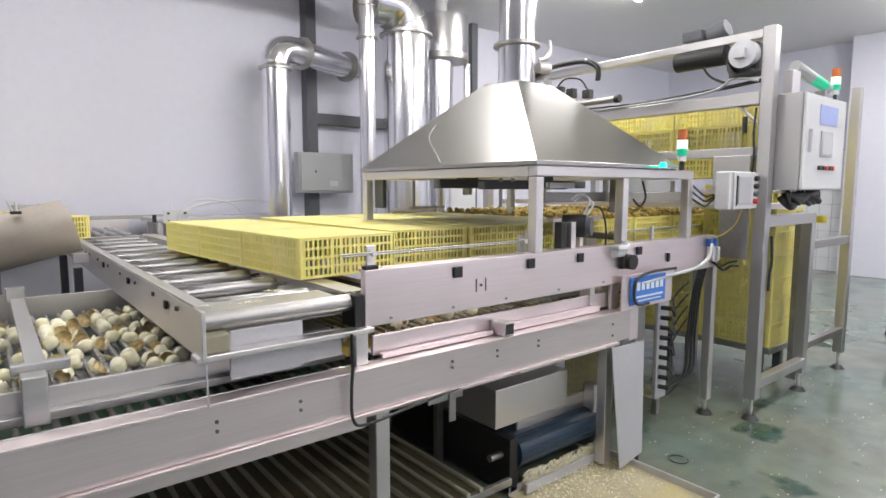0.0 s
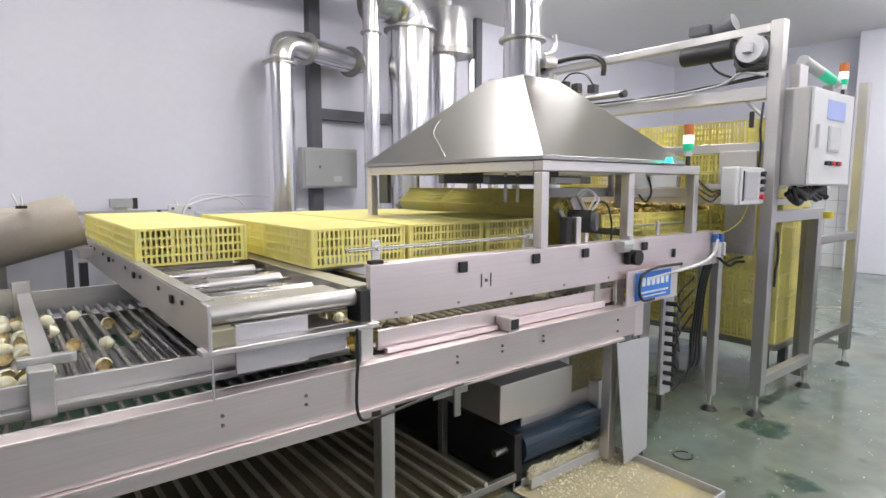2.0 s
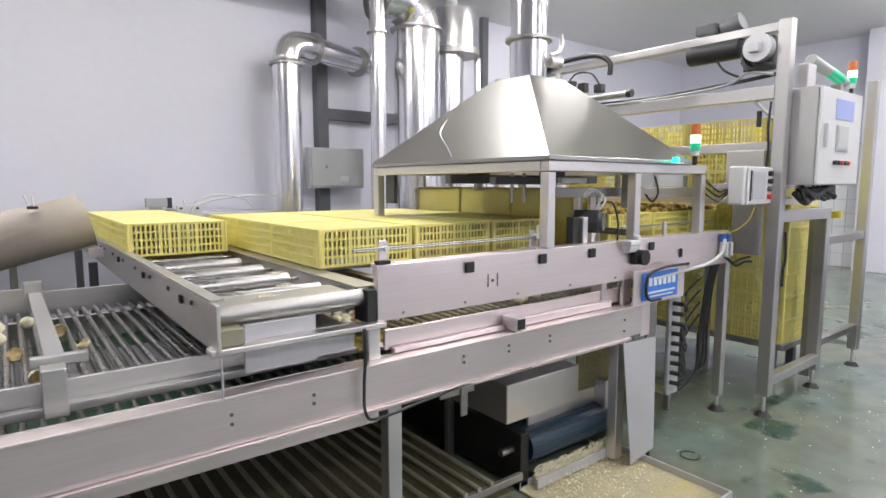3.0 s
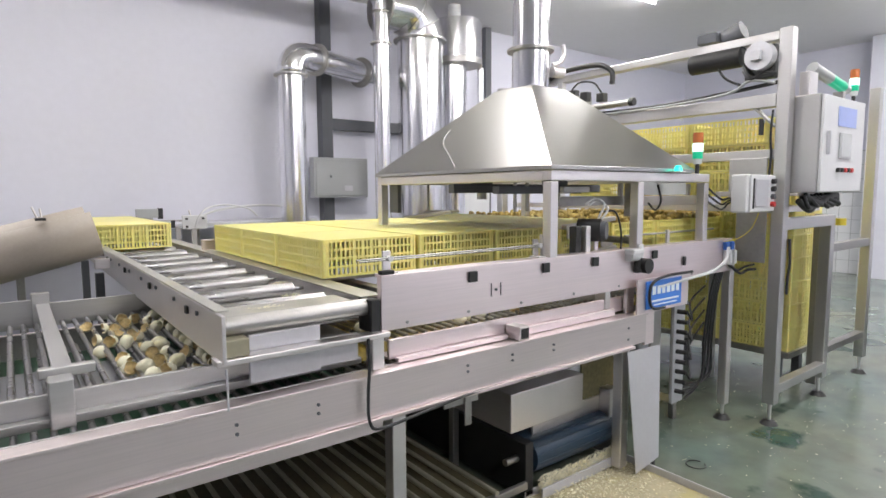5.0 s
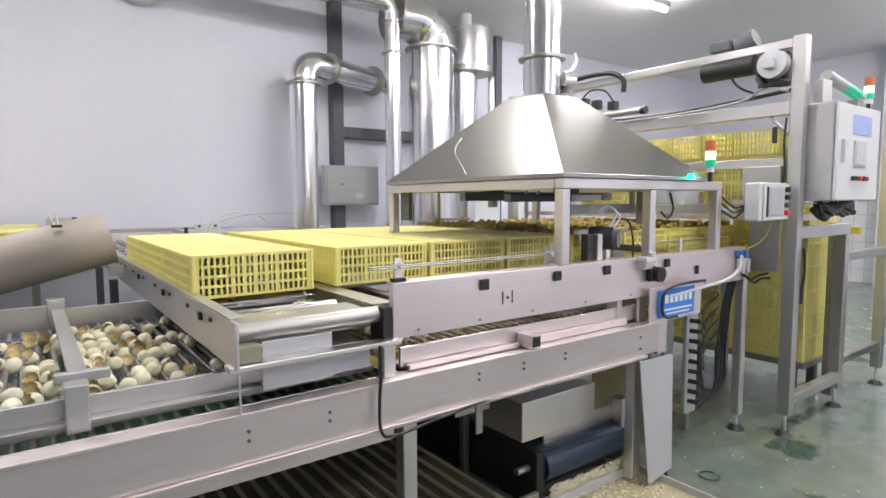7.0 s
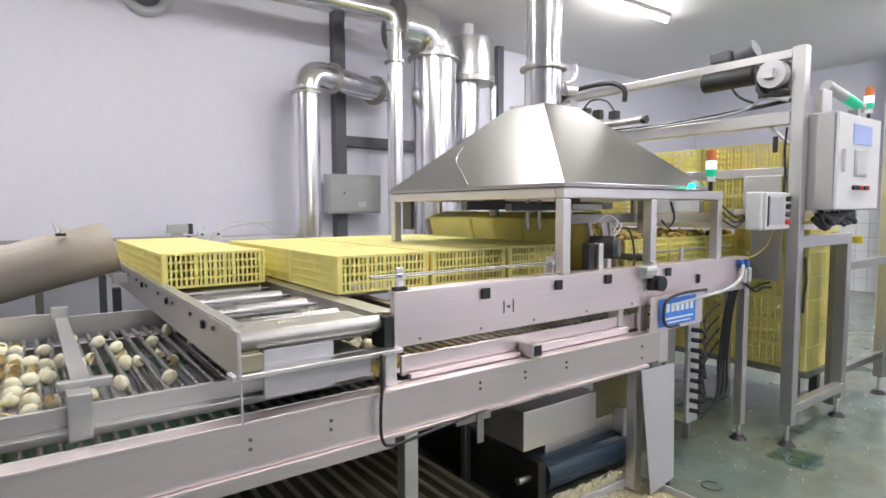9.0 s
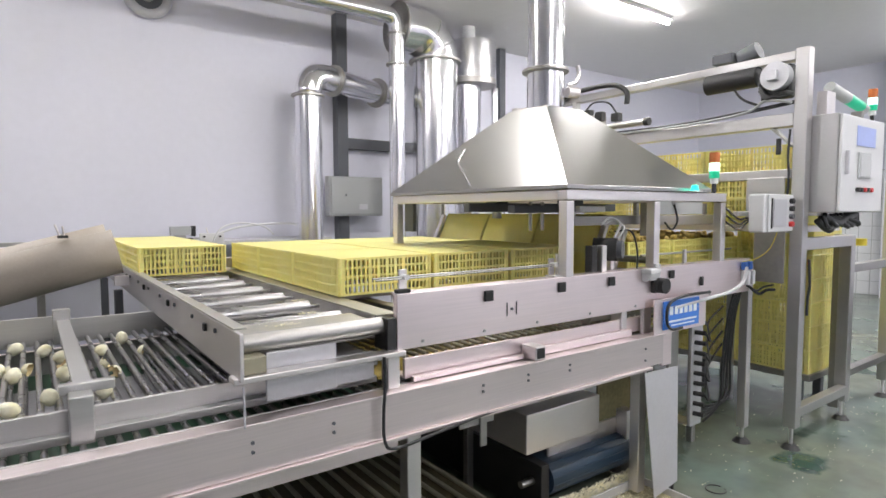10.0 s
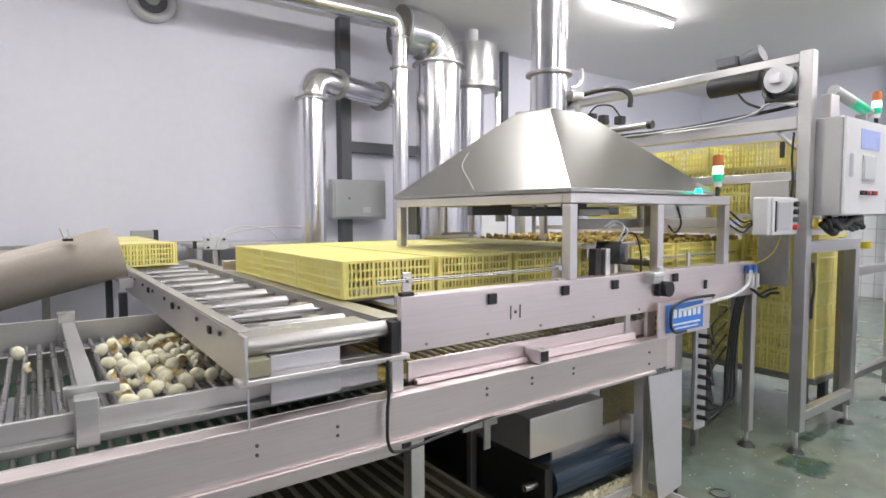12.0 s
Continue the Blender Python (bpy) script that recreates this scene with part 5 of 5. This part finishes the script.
def row_pose(age):
    """Pose of a row (at its front middle) at its age in seconds; age 0 is the push into the tipping drum."""
    # x steps by one pitch during each push
    n, ph = divmod(age, CYCLE)
    push = ease(ph / 0.86)
    step = n + push
    x = FLIPX + PITCH * (1 - step)
    y, z, yaw, flip = ROWY, BED + CH / 2 + 0.004, 0.0, 0.0
    if n == 0:
        flip = 180 * between(ph, ((0.88, 0.0), (1.1, 0.05), (3.4, 0.53), (5.2, 0.97), (5.4, 1.0)))
        if 0 < flip < 180:
            z += 0.012 * math.sin(math.radians(flip))
    elif n >= 1:
        flip = 180.0
    if n >= 4:
        x -= 0.085 * (push if n == 4 else 1)
    if n == 4:
        # the first row swings out on to the rollers
        y += between(ph, ((0.0, 0), (0.25, -0.14), (0.52, -0.24), (0.64, -0.20), (0.78, -0.05)))
        yaw = between(ph, ((0.0, 0), (0.2, 4.0), (0.52, 7.0), (0.66, 3.0), (0.80, 0.0)))
        if ph > 0.78:
            y += between(ph, ((0.78, 0), (1.1, 0.23), (1.25, 0.31), (1.75, 0.50), (2.6, 0.60), (2.84, 0.70), (3.22, 1.00), (3.84, 1.47), (4.84, 2.02), (5.3, 2.24), (5.7, 2.50), (6.38, 2.66)))
            x += between(ph, ((4.2, 0), (5.6, -0.10), (6.38, -0.32)))
    elif n == 5:
        y += between(ph, ((0, 2.66), (0.6, 2.76)))
        x = FLIPX + PITCH * (1 - 5) - 0.405 + between(ph, ((0, 0), (1.3, -0.9), (5, -2.2)))
    elif n >= 6:
        y += 2.76
        x = FLIPX + PITCH * (1 - 5) - 0.405 - 2.2 - between(ph, ((0, 0), (5, 1.9)))
    return x, y, z, yaw, flip


def row_matrix(age, k):
    x, y, z, yaw, flip = row_pose(age)
    c = Matrix.Translation((x, y, z)) @ Matrix.Rotation(math.radians(yaw), 4, "Z")
    spin = 0.0
    if k == 0 and age > 4 * CYCLE:
        # the first crate of the row turns as it is pushed aside
        spin = between(age - 4 * CYCLE, ((5.05, 0), (5.44, 4), (5.84, 14), (6.38, 28)))
        c = c @ Matrix.Translation((0, -0.0035 * spin, 0))
    return c @ Matrix.Translation((0, CL / 2 + k * (CL + 0.003), 0)) @ Matrix.Rotation(math.radians(spin), 4, "Z") @ Matrix.Rotation(math.radians(flip), 4, "Y")


ROWS, HEAPS = [], []


def crate_rows():
    for j in range(-3, 7):
        start = T0 + CYCLE * (1 - j)       # time at which this row enters the drum
        for k in range(3):
            full = j <= 1
            lab = ("yellow slotted plastic hatching crate heaped with brown shells" if full else
                   "empty yellow slotted plastic hatching crate lying upside down")
            ob = crate(lab, "crates on the line", row_matrix(0 - start, k))
            ROWS.append((ob, start, k))
            if full:
                h = new("waste_heap", HEAP)
                tagged(h, "brown heap of hatched egg shells in a crate", "shell heap", "shell heaps", "stuff")
                h.matrix_world = row_matrix(0 - start, k)
                HEAPS.append((h, start, k))


STACKED = []


def stacked_crates():
    def stack(x, y, z, n, lab):
        for i in range(n):
            crate(lab, "stacked crates", pose(x, y, z + CH / 2 + i * (CH + 0.004)), True)
    for k, n in enumerate((7, 4, 4)):
        stack(4.80, 2.03 + k * (CL + 0.004), 0.30, n, "clean yellow slotted crate in a stack on the stacker")
    for k in range(3):
        for i in range(3):
            ob = crate("yellow slotted crate held high in the stacker frame", "crates in the lift",
                       pose(4.235, 1.99 + k * (CL + 0.004), 1.575 + CH / 2 + i * (CH + 0.003)), True)
            STACKED.append((ob, ob.location.copy()))
    t = thing("crate_trolley", "low steel trolley under the crate stack", "trolley")
    bxpart("deck", t, STEELD, (4.54, 5.06, 1.74, 3.45, 0.25, 0.296), 0.004)
    for y in (1.85, 2.6, 3.35):
        for x in (4.62, 4.98):
            bxpart("leg", t, DARKSTEEL, (x - 0.03, x + 0.03, y - 0.03, y + 0.03, 0.0, 0.249), 0.004)
    t = thing("crate_shelf", "steel fork rails under the lifted crates", "shelf")
    bxpart("rail", t, STEEL, (3.99, 4.02, 1.66, 3.9, 1.36, 1.40), 0.004)
    bxpart("rail", t, STEEL, (4.45, 4.48, 1.66, 3.9, 1.36, 1.40), 0.004)
    bxpart("tie", t, STEEL, (3.86, 4.62, 3.905, 3.945, 1.36, 1.40), 0.004)
    bxpart("tie", t, STEEL, (3.86, 4.62, 1.62, 1.655, 1.36, 1.40), 0.004)


# ---- moving rods and shells of the sorting bed ----
ROD_GAP = 0.0486
BEDV = 0.20            # speed of the bed, metres a second
MOVERS = []


def shell_mesh(seed, cut):
    """An egg shell, dented; cut is the height above which it is broken away (metres), None for a whole one."""
    rng = random.Random(seed)
    bm = bmesh.new()
    bmesh.ops.create_uvsphere(bm, u_segments=20, v_segments=14, radius=1)
    off = Vector((seed * 3.1, seed * 1.7, 0))
    for v in bm.verts:
        p = v.co.copy()
        d = 1 + 0.06 * noise.noise(p * 1.6 + off) - 0.16 * max(0.0, noise.noise(p * 2.6 - off) - 0.25)
        v.co = Vector((p.x * 0.0252, p.y * 0.0245, p.z * (0.030 + 0.002 * p.z))) * d
    if cut is not None:
        dead = [v for v in bm.verts if v.co.z > cut + 0.011 * noise.noise(v.co * 60 + off) + rng.uniform(-0.002, 0.002)]
        bmesh.ops.delete(bm, geom=dead, context="VERTS")
        inner = bmesh.ops.duplicate(bm, geom=bm.verts[:] + bm.edges[:] + bm.faces[:])
        for g in inner["geom"]:
            if isinstance(g, bmesh.types.BMVert):
                g.co *= 0.94
            elif isinstance(g, bmesh.types.BMFace):
                g.material_index = 1
                g.normal_flip()
    for f in bm.faces:
        f.smooth = True
    me = bpy.data.meshes.new("egg_shell")
    bm.to_mesh(me)
    bm.free()
    me.materials.append(SHELL)
    me.materials.append(SHELLIN)
    return me


BX0, BX1, BR = -2.75, 3.0, 0.06           # ends of the endless bed and its turn radius
LOOP = 2 * (BX1 - BX0) + 2 * math.pi * BR
RODS = []


def loop_place(s):
    """Place on the endless bed: the upper run goes towards lower x, the lower run comes back."""
    s %= LOOP
    run = BX1 - BX0
    if s < run:
        return BX1 - s, RODZ
    s -= run
    if s < math.pi * BR:
        a = s / BR
        return BX0 - BR * math.sin(a), RODZ - BR + BR * math.cos(a)
    s -= math.pi * BR
    if s < run:
        return BX0 + s, RODZ - 2 * BR
    a = (s - run) / BR
    return BX1 + BR * math.sin(a), RODZ - BR - BR * math.cos(a)


def sorting_bed():
    bm = bmesh.new()
    cyl(bm, (0, TRY0, 0), (0, TRY1, 0), 0.0100, 10)
    rod = mesh(bm, "bed_rod", ROLLER)
    t = thing("sorting_rods", "moving bed of polished steel rods", "rod conveyor")
    n = int(LOOP / ROD_GAP)
    for i in range(n):
        ob = new("rod", rod)
        ob.parent = t
        ob.location = (*loop_place(i * LOOP / n)[:1], 0, loop_place(i * LOOP / n)[1])
        RODS.append((ob, i * LOOP / n))
    rng = random.Random(8)
    closed = [shell_mesh(k, None) for k in (1, 2)]
    opened = [shell_mesh(k + 3, c) for k, c in enumerate((0.008, 0.0, 0.014, 0.004, -0.006))]
    gap = LOOP / n
    laid = []
    # batches dropped by each tipping: a dense head, then a thinning tail
    for t_mid, count, tail in ((0.2, 98, 0.30), (6.6, 110, 0.55), (13.0, 84, 0.0)):
        for i in range(count):
            for attempt in range(14):
                if t_mid > 10:
                    x = 0.30 - 0.05 + rng.uniform(-0.26, 0.16)
                elif i < 80:
                    x = 0.27 + rng.uniform(-0.20, 0.20) + rng.gauss(0, 0.04)
                elif i < 92:
                    x = 0.27 - 0.22 - 0.16 * rng.random()
                else:
                    x = 0.46 + tail * rng.random() ** 1.3
                y = rng.uniform(TRY0 + 0.04, TRY1 - 0.15)
                x0 = x + BEDV * t_mid            # place at the clip's start, settled between two rods
                x0 = BX1 - (round((BX1 - x0) / gap - 0.5) + 0.5) * gap
                near = sum(1 for a, b in laid if (a - x0) ** 2 + (b - y) ** 2 < 0.044 ** 2)
                if near == 0:
                    break
            if x0 > 2.95 or near > 1:
                continue
            laid.append((x0, y))
            z = RODZ + (0.016 if near == 0 else 0.044)
            is_open = rng.random() < 0.55
            ob = new("egg_shell", rng.choice(opened if is_open else closed))
            tagged(ob, "broken open egg shell with tan inside" if is_open else "pale empty egg shell on the rods", "egg shell", "egg shells")
            e = Euler((rng.uniform(0.3, 1.9), rng.uniform(-0.4, 0.4), rng.uniform(-1.6, 2.4))) if is_open else Euler((rng.random() * 6, rng.random() * 0.6, rng.random() * 6.3))
            MOVERS.append((ob, x0, y, z, e))


def tipping_clamp():
    """The turning frame that grips a row: bars above and below it, with plates at both ends."""
    t = thing("tipping_clamp", "turning steel clamp frame round the crate row", "clamp frame", (FLIPX, 0, FLIPZ))
    for y0, y1 in ((ROWY - 0.055, ROWY - 0.012), (ROWY + ROW_L + 0.012, ROWY + ROW_L + 0.055)):
        for sz in (-1, 1):
            z = sz * 0.094
            bxpart("clamp_arm", t, STEEL, (-0.24, 0.24, y0, y1, z - 0.014, z + 0.014), 0.004)
        bxpart("end_plate", t, STEEL, (-0.05, 0.05, y0 + 0.004, y1 - 0.004, -0.079, 0.079), 0.004)
        bxpart("corner_plate", t, STEEL, (0.10, 0.22, y0 + 0.012, y1 - 0.02, -0.079, -0.02), 0.003)
        bxpart("corner_plate", t, STEEL, (-0.22, -0.10, y0 + 0.012, y1 - 0.02, 0.02, 0.079), 0.003)
    cypart("axle", t, STEELD, (0, 1.98, 0), (0, ROWY - 0.056, 0), 0.02, 14)
    return t


CLAMP = tipping_clamp()
crate_rows()
stacked_crates()
sorting_bed()


# ---- what moves ----
def motions():
    for ob, start, k in ROWS:
        times = sorted({0.0, 12.0, *[round(0.25 * i, 2) for i in range(1, 48)],
                        *[round(start + CYCLE * n + u, 2) for n in range(8) for u in (0.0, 0.13, 0.26, 0.39, 0.52, 0.65, 0.78, 0.9)
                          if 0 < start + CYCLE * n + u < 12]})
        walk(ob, [(t, row_matrix(t - start, k)) for t in times])
    rows = []
    for i in range(0, 49):
        t = 0.25 * i
        turns, ph = divmod(t - T0, CYCLE)
        rows.append((t, Matrix.Translation((FLIPX, 0, FLIPZ)) @ Matrix.Rotation(math.radians(180 * turns + row_pose(ph)[4]), 4, "Y")))
    walk(CLAMP, rows)
    walk(PUSHER, [(t, pose(1.078 * x, 6.81, 0)) for t, x in (
        (0, 0.40), (0.5, 0.36), (1.2, 0.70), (1.5, 0.82), (1.8, 1.0), (2.5, 1.336), (3.0, 1.364), (4.6, 1.36), (5.0, 1.226),
        (5.4, 1.08), (6.0, 0.90), (6.6, 0.36), (7.0, 0.38), (7.58, 0.70), (7.88, 0.82), (8.18, 1.0), (8.88, 1.345),
        (9.4, 1.37), (11.0, 1.36), (11.4, 1.22), (12.0, 0.98))])
    for ob, home in STACKED:
        rows = []
        for t, dz in ((0, 0.0), (0.5, -0.07), (1.0, -0.16), (1.3, -0.17), (3.2, -0.165), (4.8, -0.11), (6.0, -0.13), (6.5, -0.17), (7.0, -0.13), (9.0, -0.16), (11.0, -0.165), (12.0, -0.11)):
            rows.append((t, Matrix.Translation(home + Vector((0, 0, dz)))))
        walk(ob, rows)
    for ob, start, k in HEAPS:
        rows = []
        for i in range(0, 61):
            t = i * 0.2
            age = t - start
            flip = row_pose(age)[4]
            m = row_matrix(age, k)
            if flip > 70:
                # the load drops out of the turned crate on to the rods below
                late = age - (1.1 + (70 / 180 - 0.05) / 0.48 * 2.3)
                u = min(1.0, late / 0.30)
                m = Matrix.Translation((FLIPX, m.translation.y, FLIPZ - 0.17 * u * u)) @ Matrix.Rotation(math.radians(70 + 110 * u), 4, "Y")
            rows.append((t, m))
        walk(ob, rows)
    for ob, s0 in RODS:
        rows = []
        for i in range(0, 61):
            x, z = loop_place(s0 + BEDV * 0.2 * i)
            rows.append((0.2 * i, pose(x, 0, z)))
        walk(ob, rows)
    for ob, x0, y, z, e in MOVERS:
        rot = e.to_matrix().to_4x4()
        walk(ob, [(t, Matrix.Translation((x0 - BEDV * t, y, z)) @ rot) for t in (0.0, 6.0, 12.0)])


motions()
